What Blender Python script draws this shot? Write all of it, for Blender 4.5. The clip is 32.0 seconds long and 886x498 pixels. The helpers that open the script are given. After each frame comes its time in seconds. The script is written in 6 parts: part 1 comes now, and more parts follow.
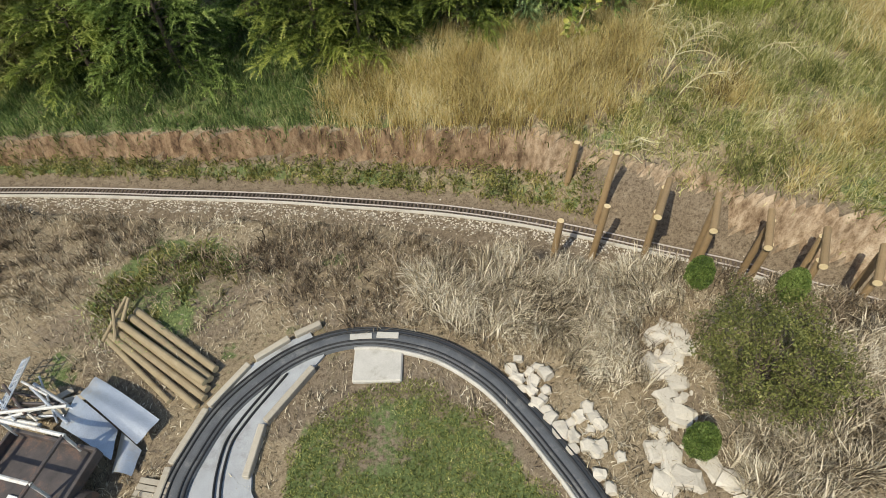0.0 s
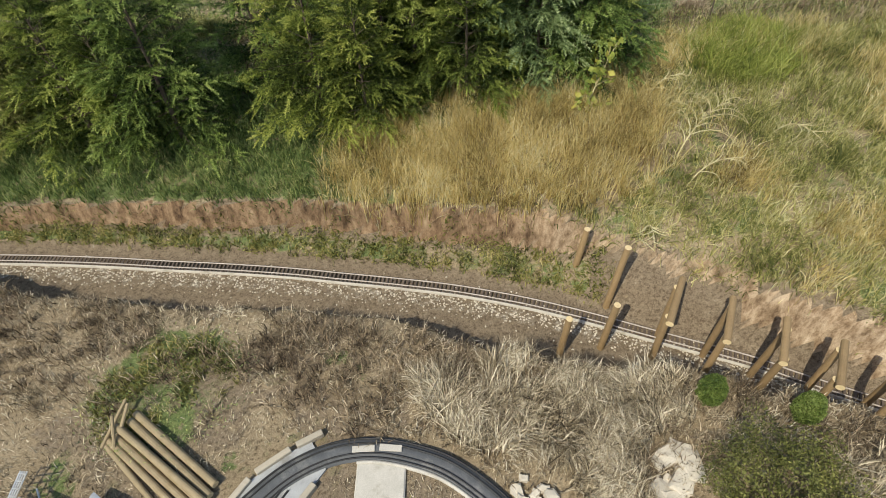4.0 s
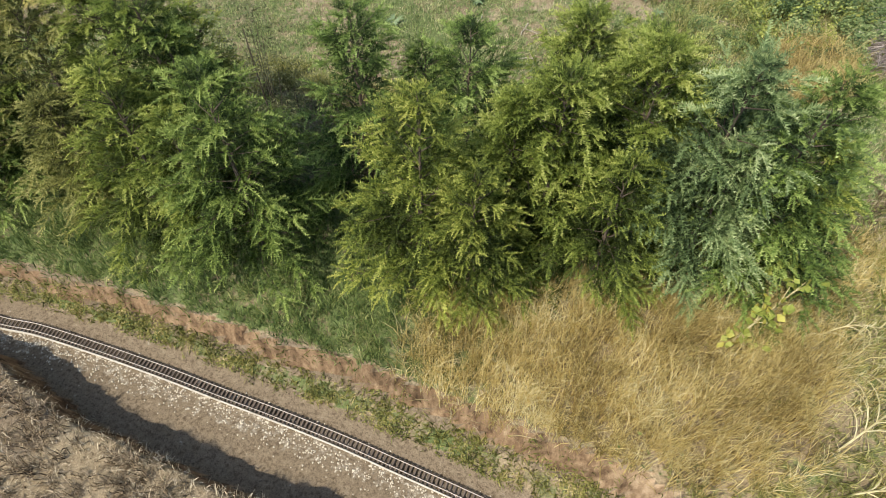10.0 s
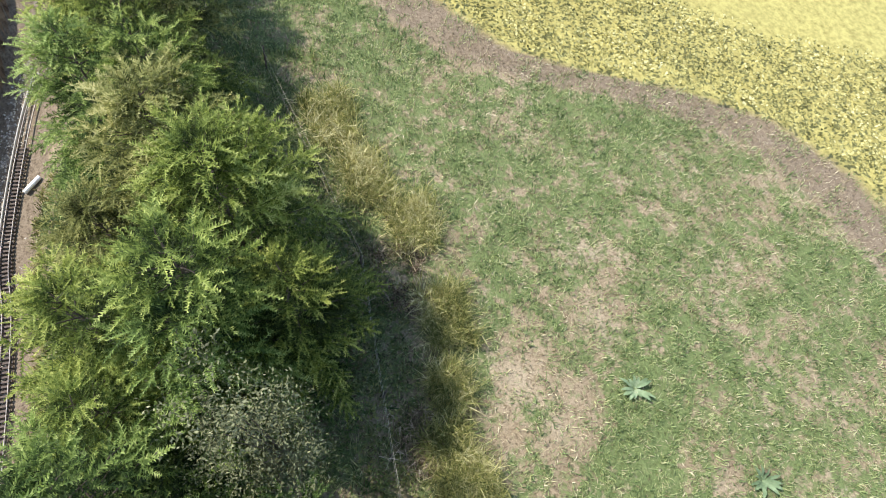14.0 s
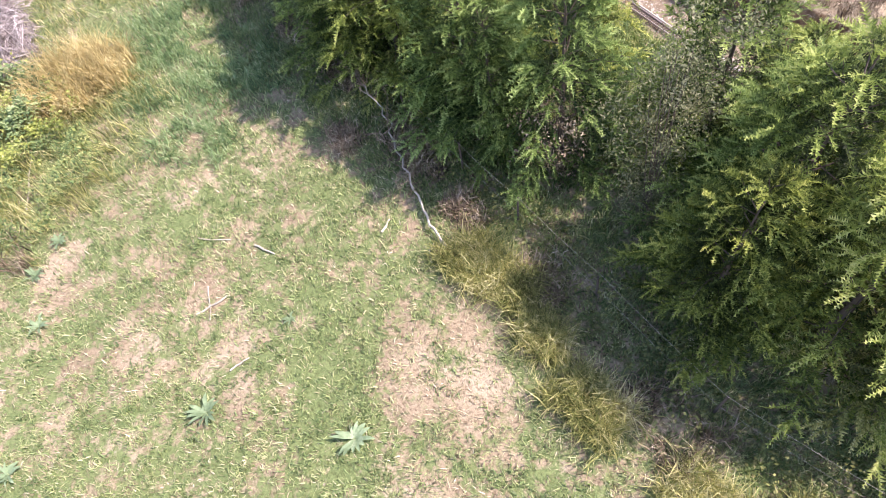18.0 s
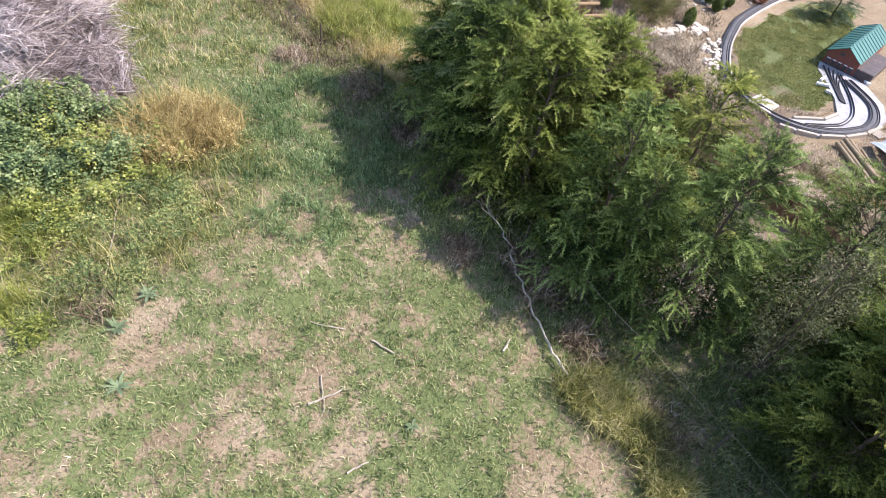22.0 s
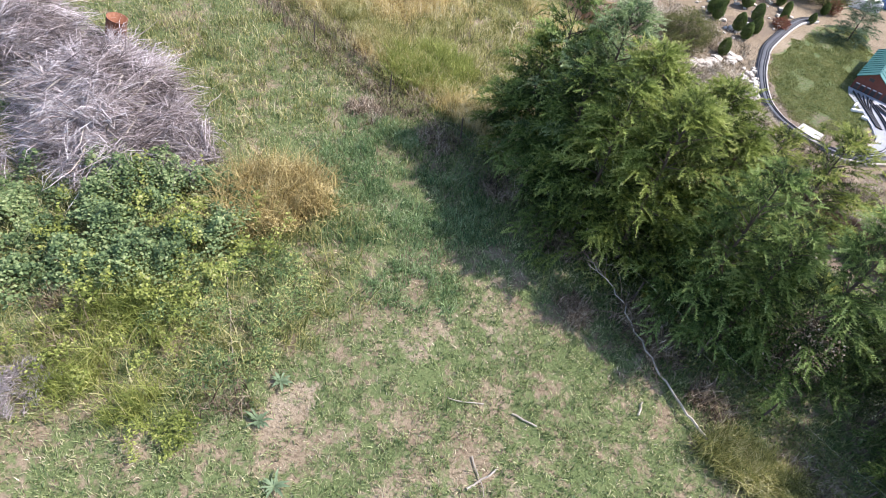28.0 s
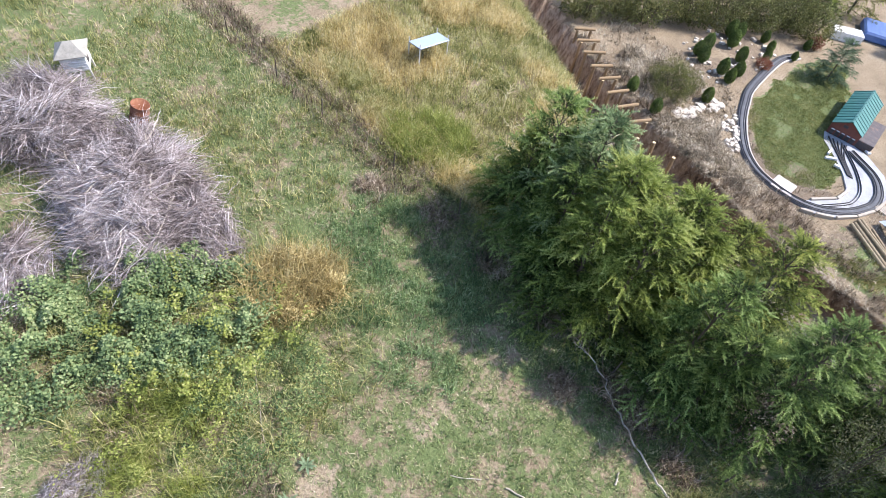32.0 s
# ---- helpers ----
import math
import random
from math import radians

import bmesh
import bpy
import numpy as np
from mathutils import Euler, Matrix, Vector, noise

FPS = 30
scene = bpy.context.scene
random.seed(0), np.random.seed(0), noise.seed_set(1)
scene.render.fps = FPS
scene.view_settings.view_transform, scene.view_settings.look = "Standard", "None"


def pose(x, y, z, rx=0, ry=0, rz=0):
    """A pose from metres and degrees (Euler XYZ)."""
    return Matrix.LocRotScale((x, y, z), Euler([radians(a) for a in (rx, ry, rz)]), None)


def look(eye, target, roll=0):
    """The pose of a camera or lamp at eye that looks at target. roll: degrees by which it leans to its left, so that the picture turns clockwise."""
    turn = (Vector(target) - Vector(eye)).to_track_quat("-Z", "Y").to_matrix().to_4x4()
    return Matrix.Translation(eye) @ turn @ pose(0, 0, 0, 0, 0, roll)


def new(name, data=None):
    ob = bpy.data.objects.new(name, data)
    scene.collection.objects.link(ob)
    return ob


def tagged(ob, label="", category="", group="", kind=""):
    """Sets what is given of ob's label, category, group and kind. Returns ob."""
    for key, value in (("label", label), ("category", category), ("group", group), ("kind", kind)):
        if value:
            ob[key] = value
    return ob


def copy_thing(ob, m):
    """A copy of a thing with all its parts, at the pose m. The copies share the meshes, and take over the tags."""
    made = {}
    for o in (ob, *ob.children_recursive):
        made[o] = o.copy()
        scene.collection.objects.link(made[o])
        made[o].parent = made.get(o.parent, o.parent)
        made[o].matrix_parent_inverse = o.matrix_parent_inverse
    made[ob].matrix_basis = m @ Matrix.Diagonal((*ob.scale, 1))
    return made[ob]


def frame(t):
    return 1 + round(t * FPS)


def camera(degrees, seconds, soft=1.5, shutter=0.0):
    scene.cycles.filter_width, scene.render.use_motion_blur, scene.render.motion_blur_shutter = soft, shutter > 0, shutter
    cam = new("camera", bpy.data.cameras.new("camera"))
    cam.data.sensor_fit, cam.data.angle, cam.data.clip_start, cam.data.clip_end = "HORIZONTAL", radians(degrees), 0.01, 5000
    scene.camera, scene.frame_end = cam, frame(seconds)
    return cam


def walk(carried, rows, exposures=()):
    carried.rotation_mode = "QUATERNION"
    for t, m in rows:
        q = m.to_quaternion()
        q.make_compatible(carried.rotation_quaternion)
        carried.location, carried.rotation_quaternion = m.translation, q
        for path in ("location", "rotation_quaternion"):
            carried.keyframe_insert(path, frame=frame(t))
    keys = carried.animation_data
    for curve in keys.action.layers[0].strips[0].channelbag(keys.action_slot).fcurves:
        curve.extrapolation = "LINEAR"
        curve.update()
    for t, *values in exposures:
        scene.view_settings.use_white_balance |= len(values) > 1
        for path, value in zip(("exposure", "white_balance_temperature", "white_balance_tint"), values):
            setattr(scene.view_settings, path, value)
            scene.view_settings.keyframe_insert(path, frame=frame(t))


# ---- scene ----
EXPOSURE = [(0, 0.18, 7000, 5), (4, 0.21, 7150, 5), (9, 0.55, 7250, 7), (13, 0.9, 6300, 6), (15, 1.1, 6550, 17), (16.3, 1.24, 6700, 24), (17.3, 1.6, 6500, 30), (18, 1.61, 6500, 28), (18.6, 1.45, 6600, 25), (19.4, 1.2, 6550, 24), (23, 1.08, 6420, 22), (25, 0.97, 6300, 21), (32, 1.06, 6100, 18)]
cam = camera(73.7, 32.0, soft=0.3)
PATH = [
    (0, (-0.44, 0.551, 9.08), (-0.399, 1.873, 7.58), -2.6),
    (0.5, (0.092, 0.388, 9.168), (0.167, 1.718, 7.676), -2.5),
    (1, (0.439, 0.377, 9.452), (0.527, 1.689, 7.945), -1.7),
    (1.5, (0.532, 0.522, 9.688), (0.618, 1.824, 8.173), -2.0),
    (2, (0.568, 0.922, 9.766), (0.646, 2.217, 8.244), -2.8),
    (2.5, (0.615, 1.414, 9.794), (0.697, 2.697, 8.263), -2.3),
    (3, (0.506, 1.86, 9.72), (0.598, 3.14, 8.186), -1.5),
    (3.5, (0.092, 2.277, 10.117), (0.15, 3.539, 8.567), -1.2),
    (4, (-0.315, 2.384, 10.296), (-0.294, 3.676, 8.769), -2.5),
    (4.5, (-0.566, 2.864, 10.774), (-0.534, 4.111, 9.211), -1.7),
    (6.5, (0.407, 3.776, 11.013), (0.248, 4.999, 9.438), -9.1),
    (7, (0.287, 4.004, 10.945), (0.12, 5.232, 9.375), -9.7),
    (7.5, (0.057, 4.297, 10.892), (-0.135, 5.517, 9.319), -5.4),
    (8, (-0.101, 4.716, 10.962), (-0.321, 5.924, 9.383), 0.7),
    (8.5, (-0.358, 5.423, 11.296), (-0.581, 6.603, 9.696), 1.3),
    (9, (-0.661, 6.24, 11.54), (-0.885, 7.396, 9.924), 0.9),
    (9.5, (-0.921, 6.979, 11.691), (-1.117, 8.138, 10.074), 3.0),
    (10, (-1.121, 7.931, 11.825), (-1.343, 9.069, 10.196), 1.3),
    (10.5, (-1.308, 9.146, 12.012), (-1.549, 10.25, 10.361), 0.6),
    (11, (-1.792, 10.382, 12.243), (-2.034, 11.446, 10.567), 2.0),
    (11.5, (-2.219, 11.719, 12.577), (-2.549, 12.695, 10.863), 6.1),
    (12, (-1.077, 13.082, 11.473), (-1.804, 13.939, 9.819), 2.1),
    (12.5, (-2.081, 14.226, 11.685), (-2.819, 15.017, 10.003), 10.3),
    (13, (-3.257, 15.804, 12.234), (-3.952, 16.523, 10.502), 16.4),
    (13.5, (-4.448, 17.557, 12.25), (-5.161, 18.147, 10.477), 16.5),
    (15.5, (-9.207, 20.926, 11.109), (-9.673, 20.751, 9.172), 6.2),
    (16, (-9.585, 21.794, 10.236), (-9.884, 21.105, 8.382), -7.8),
    (16.5, (-9.434, 22.048, 10.062), (-9.502, 21.255, 8.227), -8.7),
    (17, (-9.692, 22.733, 9.793), (-9.412, 21.812, 8.040), -14.3),
    (17.5, (-10.477, 23.386, 11.362), (-9.932, 22.632, 9.591), -14.5),
    (18, (-10.27, 24.125, 10.826), (-9.356, 23.596, 9.127), -15.8),
    (18.5, (-10.334, 26.54, 10.637), (-9.342, 25.818, 9.058), -3.3),
    (19, (-10.121, 27.337, 10.436), (-9.116, 26.538, 8.903), -1.2),
    (19.5, (-9.786, 27.72, 10.343), (-8.776, 26.87, 8.84), -0.1),
    (20, (-9.241, 27.749, 10.403), (-8.247, 26.863, 8.91), 1.9),
    (20.5, (-8.54, 27.738, 10.504), (-7.553, 26.83, 9.02), 2.7),
    (21, (-7.905, 27.646, 10.917), (-6.929, 26.733, 9.429), 3.5),
    (21.5, (-7.335, 27.684, 11.168), (-6.397, 26.742, 9.673), 6.1),
    (22, (-6.843, 27.892, 11.301), (-5.954, 26.899, 9.809), 10.1),
    (22.5, (-5.809, 28.65, 10.952), (-4.925, 27.638, 9.47), 9.8),
    (23, (-4.607, 29.521, 10.757), (-3.754, 28.493, 9.269), 8.8),
    (23.5, (-4.258, 29.73, 10.684), (-3.393, 28.712, 9.196), 7.2),
    (24, (-4.697, 29.399, 10.57), (-3.826, 28.351, 9.106), 9.6),
    (24.5, (-4.639, 29.317, 10.673), (-3.801, 28.248, 9.205), 11.9),
    (25, (-4.414, 29.48, 10.689), (-3.583, 28.405, 9.222), 11.8),
    (25.5, (-4.185, 29.644, 10.918), (-3.357, 28.57, 9.448), 11.3),
    (27.5, (-3.458, 29.866, 11.86), (-2.645, 28.801, 10.375), 10.8),
    (28, (-3.418, 29.785, 11.806), (-2.612, 28.705, 10.328), 11.3),
    (28.5, (-3.305, 29.668, 12.09), (-2.509, 28.588, 10.607), 11.7),
    (29, (-3.131, 29.62, 12.513), (-2.339, 28.548, 11.022), 11.3),
    (29.5, (-2.982, 29.545, 12.956), (-2.188, 28.488, 11.455), 11.2),
    (30, (-2.928, 29.416, 13.308), (-2.148, 28.354, 11.803), 12.1),
    (30.5, (-2.751, 29.372, 13.762), (-1.982, 28.315, 12.249), 12.2),
    (31, (-2.495, 29.356, 14.288), (-1.734, 28.315, 12.759), 11.6),
    (31.5, (-2.384, 29.305, 14.651), (-1.635, 28.262, 13.117), 11.9),
    (32, (-2.237, 29.284, 15.118), (-1.492, 28.249, 13.577), 11.4),
]
walk(cam, [(t, look(eye, target, roll)) for t, eye, target, roll in PATH], EXPOSURE)

# ---- daylight: clear sky, sun in the south-west ----
SUN_ELEV, SUN_DIR = 51.0, Vector((0.63, 0.78, 0.0)).normalized()
world = bpy.data.worlds.new("sky")
scene.world = world
world.use_nodes = True
wn = world.node_tree
sky = wn.nodes.new("ShaderNodeTexSky")
sky.sky_type = "NISHITA"
sky.sun_disc = False
sky.sun_elevation = radians(SUN_ELEV)
sky.sun_rotation = math.atan2(-SUN_DIR.x, -SUN_DIR.y)
wn.links.new(sky.outputs[0], wn.nodes["Background"].inputs[0])
wn.nodes["Background"].inputs[1].default_value = 0.15
sun = new("sun", bpy.data.lights.new("sun", "SUN"))
sun.data.energy, sun.data.angle, sun.data.color = 3.7, radians(0.6), (1.0, 0.94, 0.84)
travel = SUN_DIR * math.cos(radians(SUN_ELEV)) - Vector((0, 0, math.sin(radians(SUN_ELEV))))
sun.matrix_world = Matrix.Translation((0, 0, 30)) @ travel.to_track_quat("-Z", "Y").to_matrix().to_4x4()

# ---- materials ----
def shader(name):
    m = bpy.data.materials.new(name)
    m.use_nodes = True
    return m, m.node_tree, m.node_tree.nodes["Principled BSDF"]


def noise_node(t, scale, detail=5.0, rough=0.6, vec=None):
    n = t.nodes.new("ShaderNodeTexNoise")
    n.inputs["Scale"].default_value, n.inputs["Detail"].default_value, n.inputs["Roughness"].default_value = scale, detail, rough
    if vec is not None:
        t.links.new(vec, n.inputs["Vector"])
    return n


def ramp(t, fac, stops):
    r = t.nodes.new("ShaderNodeValToRGB")
    e = r.color_ramp.elements
    while len(e) < len(stops):
        e.new(0.5)
    for k, (p, c) in enumerate(stops):
        e[k].position, e[k].color = p, (*c, 1)
    t.links.new(fac, r.inputs[0])
    return r.outputs[0]


def mixed(t, fac, a, b, mode="MIX"):
    m = t.nodes.new("ShaderNodeMix")
    m.data_type, m.blend_type = "RGBA", mode
    for key, v in ((0, fac), (6, a), (7, b)):
        if isinstance(v, (int, float)):
            m.inputs[key].default_value = v
        elif isinstance(v, tuple):
            m.inputs[key].default_value = (*v, 1)
        else:
            t.links.new(v, m.inputs[key])
    return m.outputs[2]


def bump(t, b, height, strength=0.5, dist=0.02):
    n = t.nodes.new("ShaderNodeBump")
    n.inputs["Strength"].default_value, n.inputs["Distance"].default_value = strength, dist
    t.links.new(height, n.inputs["Height"])
    t.links.new(n.outputs[0], b.inputs["Normal"])


def world_pos(t):
    return t.nodes.new("ShaderNodeNewGeometry").outputs["Position"]


def surface(name, dark, light, scale=8.0, rough=0.8, metal=0.0, fine=60.0, relief=0.4, stain=None, per_object=0.0):
    """A solid surface: broad blotches and fine grain between two colours, with relief."""
    m, t, b = shader(name)
    co = t.nodes.new("ShaderNodeTexCoord").outputs["Object"]
    broad, grain = noise_node(t, scale, vec=co), noise_node(t, fine, 6, 0.7, vec=co)
    col = ramp(t, broad.outputs["Fac"], [(0.3, dark), (0.7, light)])
    mid = tuple((a + c) / 2 for a, c in zip(dark, light))
    col = mixed(t, 0.45, col, ramp(t, grain.outputs["Fac"], [(0.3, tuple(v * 0.6 for v in mid)), (0.72, tuple(min(1, v * 1.35) for v in mid))]))
    if stain:
        s = noise_node(t, scale * 0.45, 7, 0.75, vec=co)
        f = ramp(t, s.outputs["Fac"], [(0.52, (0, 0, 0)), (0.68, (1, 1, 1))])
        col = mixed(t, f, col, stain)
    if per_object:
        info = t.nodes.new("ShaderNodeObjectInfo")
        col = mixed(t, per_object, col, ramp(t, info.outputs["Random"], [(0.0, tuple(v * 0.55 for v in mid)), (1.0, tuple(min(1, v * 1.5) for v in mid))]))
    t.links.new(col, b.inputs["Base Color"])
    b.inputs["Roughness"].default_value, b.inputs["Metallic"].default_value = rough, metal
    bump(t, b, grain.outputs["Fac"], relief, 0.01)
    return m


def foliage(name, stops, rough=0.6, trans=0.25, patch=0.9, spread=0.55, tips=0.0, clump=1.7, per_plant=False):
    """Leaves and grass: every blade its own tone, with drifts of colour over the ground."""
    m, t, b = shader(name)
    geo = t.nodes.new("ShaderNodeNewGeometry")
    drift = noise_node(t, patch, 4, 0.6, vec=geo.outputs["Position"])
    f = t.nodes.new("ShaderNodeMath")
    f.operation = "MULTIPLY_ADD"
    t.links.new(geo.outputs["Random Per Island"], f.inputs[0])
    f.inputs[1].default_value = spread
    sub = t.nodes.new("ShaderNodeMath")
    sub.operation = "MULTIPLY_ADD"
    t.links.new(drift.outputs["Fac"], sub.inputs[0])
    sub.inputs[1].default_value, sub.inputs[2].default_value = 1.6, -0.55 - spread * 0.25
    t.links.new(sub.outputs[0], f.inputs[2])
    tuft = noise_node(t, 8.0, 5, 0.78, vec=geo.outputs["Position"])
    cl = t.nodes.new("ShaderNodeMath")
    cl.operation = "MULTIPLY_ADD"
    t.links.new(tuft.outputs["Fac"], cl.inputs[0])
    cl.inputs[1].default_value = clump
    cl2 = t.nodes.new("ShaderNodeMath")
    cl2.operation = "ADD"
    t.links.new(f.outputs[0], cl2.inputs[0])
    cl2.inputs[1].default_value = -clump * 0.5
    t.links.new(cl2.outputs[0], cl.inputs[2])
    value = cl.outputs[0]
    # lightens the new tips and darkens inner sprays: crown shade put into the colour
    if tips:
        tip_and_shade = t.nodes.new("ShaderNodeAttribute")
        tip_and_shade.attribute_name = "tip_and_shade"
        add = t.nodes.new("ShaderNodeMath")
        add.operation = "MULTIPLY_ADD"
        t.links.new(tip_and_shade.outputs["Fac"], add.inputs[0])
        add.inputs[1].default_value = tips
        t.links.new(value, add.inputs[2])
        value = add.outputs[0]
    col = ramp(t, value, stops)
    if per_plant:
        info = t.nodes.new("ShaderNodeObjectInfo")
        col = mixed(t, 1.0, col, ramp(t, info.outputs["Random"], [(0.0, (1.12, 1.0, 0.74)), (0.5, (1.02, 1.0, 0.82)), (1.0, (0.9, 0.98, 0.95))]), "MULTIPLY")
    t.links.new(col, b.inputs["Base Color"])
    b.inputs["Roughness"].default_value = rough
    b.inputs["Specular IOR Level"].default_value = 0.25
    if trans:
        tr = t.nodes.new("ShaderNodeBsdfTranslucent")
        t.links.new(col, tr.inputs[0])
        mx = t.nodes.new("ShaderNodeMixShader")
        mx.inputs[0].default_value = trans
        t.links.new(b.outputs[0], mx.inputs[1])
        t.links.new(tr.outputs[0], mx.inputs[2])
        t.links.new(mx.outputs[0], t.nodes["Material Output"].inputs[0])
    return m


def ground_material():
    """Soil and sward: dry thatch by default; the corner attribute 'cover' holds lush (r), bare earth (g) and gravel (b)."""
    m, t, b = shader("ground")
    pos = world_pos(t)
    at = t.nodes.new("ShaderNodeAttribute")
    at.attribute_name = "cover"
    sep = t.nodes.new("ShaderNodeSeparateColor")
    t.links.new(at.outputs["Color"], sep.inputs[0])
    big, mid, fine = noise_node(t, 0.7, 6, 0.65, pos), noise_node(t, 5.0, 6, 0.7, pos), noise_node(t, 42.0, 5, 0.7, pos)
    dry = mixed(t, 0.5, ramp(t, big.outputs["Fac"], [(0.3, (0.2, 0.155, 0.1)), (0.5, (0.35, 0.285, 0.19)), (0.7, (0.5, 0.43, 0.31))]),
                ramp(t, fine.outputs["Fac"], [(0.3, (0.1, 0.07, 0.042)), (0.7, (0.44, 0.35, 0.235))]))
    lush = mixed(t, 0.5, ramp(t, mid.outputs["Fac"], [(0.3, (0.07, 0.105, 0.037)), (0.55, (0.145, 0.19, 0.072)), (0.75, (0.27, 0.27, 0.13))]),
                 ramp(t, fine.outputs["Fac"], [(0.3, (0.035, 0.06, 0.022)), (0.7, (0.25, 0.3, 0.12))]))
    earth = mixed(t, 0.5, ramp(t, mid.outputs["Fac"], [(0.3, (0.105, 0.078, 0.053)), (0.5, (0.205, 0.16, 0.11)), (0.72, (0.34, 0.28, 0.205))]),
                  ramp(t, fine.outputs["Fac"], [(0.3, (0.09, 0.065, 0.045)), (0.7, (0.37, 0.3, 0.22))]))
    vor = t.nodes.new("ShaderNodeTexVoronoi")
    vor.inputs["Scale"].default_value = 26.0
    t.links.new(pos, vor.inputs["Vector"])
    grav = ramp(t, vor.outputs["Color"], [(0.15, (0.2, 0.17, 0.135)), (0.6, (0.36, 0.32, 0.26)), (0.95, (0.6, 0.57, 0.5))])

    def edge(channel, width=0.16):
        s = t.nodes.new("ShaderNodeMath")
        s.operation = "MULTIPLY_ADD"
        t.links.new(mid.outputs["Fac"], s.inputs[0])
        s.inputs[1].default_value, s.inputs[2].default_value = 2.4, -1.2
        a = t.nodes.new("ShaderNodeMath")
        a.operation = "ADD"
        t.links.new(sep.outputs[channel], a.inputs[0])
        t.links.new(s.outputs[0], a.inputs[1])
        return ramp(t, a.outputs[0], [(0.5 - width, (0, 0, 0)), (0.5 + width, (1, 1, 1))])

    col = mixed(t, edge(0), dry, lush)
    col = mixed(t, edge(1), col, earth)
    col = mixed(t, edge(2), col, grav)
    # clay laid bare on the steep faces, cracked up and down
    geo = t.nodes.new("ShaderNodeNewGeometry")
    nz = t.nodes.new("ShaderNodeSeparateXYZ")
    t.links.new(geo.outputs["True Normal"], nz.inputs[0])
    squash = t.nodes.new("ShaderNodeMapping")
    squash.inputs["Scale"].default_value = (1.0, 1.0, 0.4)
    t.links.new(pos, squash.inputs[0])
    crack = noise_node(t, 4.5, 5, 0.7, squash.outputs[0])
    clay = ramp(t, crack.outputs["Fac"], [(0.33, (0.06, 0.036, 0.022)), (0.43, (0.16, 0.1, 0.06)), (0.56, (0.29, 0.195, 0.118)), (0.75, (0.43, 0.315, 0.205))])
    stretch = noise_node(t, 0.9, 4, 0.6, pos)
    clay = mixed(t, ramp(t, stretch.outputs["Fac"], [(0.46, (0, 0, 0)), (0.62, (1, 1, 1))]), clay, ramp(t, crack.outputs["Fac"], [(0.33, (0.05, 0.032, 0.019)), (0.5, (0.17, 0.11, 0.066)), (0.72, (0.33, 0.24, 0.155))]))
    where = t.nodes.new("ShaderNodeSeparateXYZ")
    t.links.new(pos, where.inputs[0])
    east = t.nodes.new("ShaderNodeMapRange")
    east.inputs[1].default_value, east.inputs[2].default_value = 1.0, 4.0
    t.links.new(where.outputs[0], east.inputs[0])
    clay = mixed(t, east.outputs[0], clay, ramp(t, crack.outputs["Fac"], [(0.33, (0.14, 0.09, 0.055)), (0.45, (0.3, 0.215, 0.14)), (0.58, (0.48, 0.37, 0.26)), (0.75, (0.62, 0.51, 0.39))]))
    clod = noise_node(t, 14.0, 4, 0.65, pos)
    col = mixed(t, 1.0, col, ramp(t, clod.outputs["Fac"], [(0.32, (0.45, 0.42, 0.4)), (0.5, (0.95, 0.95, 0.95)), (0.68, (1.0, 1.0, 1.0))]), "MULTIPLY")
    col = mixed(t, ramp(t, nz.outputs[2], [(0.35, (1, 1, 1)), (0.55, (0, 0, 0))]), col, clay)
    grit = noise_node(t, 38.0, 4, 0.7, pos)
    col = mixed(t, 1.0, col, ramp(t, grit.outputs["Fac"], [(0.3, (0.5, 0.48, 0.46)), (0.5, (0.95, 0.95, 0.95)), (0.7, (1.0, 1.0, 1.0))]), "MULTIPLY")
    crop = ramp(t, mid.outputs["Fac"], [(0.3, (0.2, 0.18, 0.06)), (0.6, (0.4, 0.36, 0.13))])
    col = mixed(t, at.outputs["Alpha"], col, crop)
    t.links.new(col, b.inputs["Base Color"])
    b.inputs["Roughness"].default_value = 0.95
    b.inputs["Specular IOR Level"].default_value = 0.15
    bump(t, b, clod.outputs["Fac"], 0.7, 0.03)
    return m


M_GROUND = ground_material()
# cedars: tips sets how far painted inner shade and pale tips show
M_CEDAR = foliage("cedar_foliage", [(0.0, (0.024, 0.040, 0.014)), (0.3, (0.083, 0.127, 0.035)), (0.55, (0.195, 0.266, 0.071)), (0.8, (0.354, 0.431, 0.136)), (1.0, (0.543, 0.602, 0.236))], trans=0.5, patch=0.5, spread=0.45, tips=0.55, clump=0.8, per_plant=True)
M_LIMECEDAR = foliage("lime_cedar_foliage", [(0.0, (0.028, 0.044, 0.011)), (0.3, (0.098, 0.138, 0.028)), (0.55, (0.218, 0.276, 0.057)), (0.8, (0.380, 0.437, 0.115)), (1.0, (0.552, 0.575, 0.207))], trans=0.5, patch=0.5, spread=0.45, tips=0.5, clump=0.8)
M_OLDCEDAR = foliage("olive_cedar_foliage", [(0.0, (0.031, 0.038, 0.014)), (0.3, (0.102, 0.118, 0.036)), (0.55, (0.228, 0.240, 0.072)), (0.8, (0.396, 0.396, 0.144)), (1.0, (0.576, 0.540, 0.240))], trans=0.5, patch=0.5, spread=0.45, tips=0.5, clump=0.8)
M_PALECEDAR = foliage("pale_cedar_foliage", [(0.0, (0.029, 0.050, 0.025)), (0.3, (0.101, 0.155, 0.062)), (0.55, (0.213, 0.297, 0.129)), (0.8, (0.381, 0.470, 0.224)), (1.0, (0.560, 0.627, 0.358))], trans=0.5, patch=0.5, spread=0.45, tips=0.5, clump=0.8)
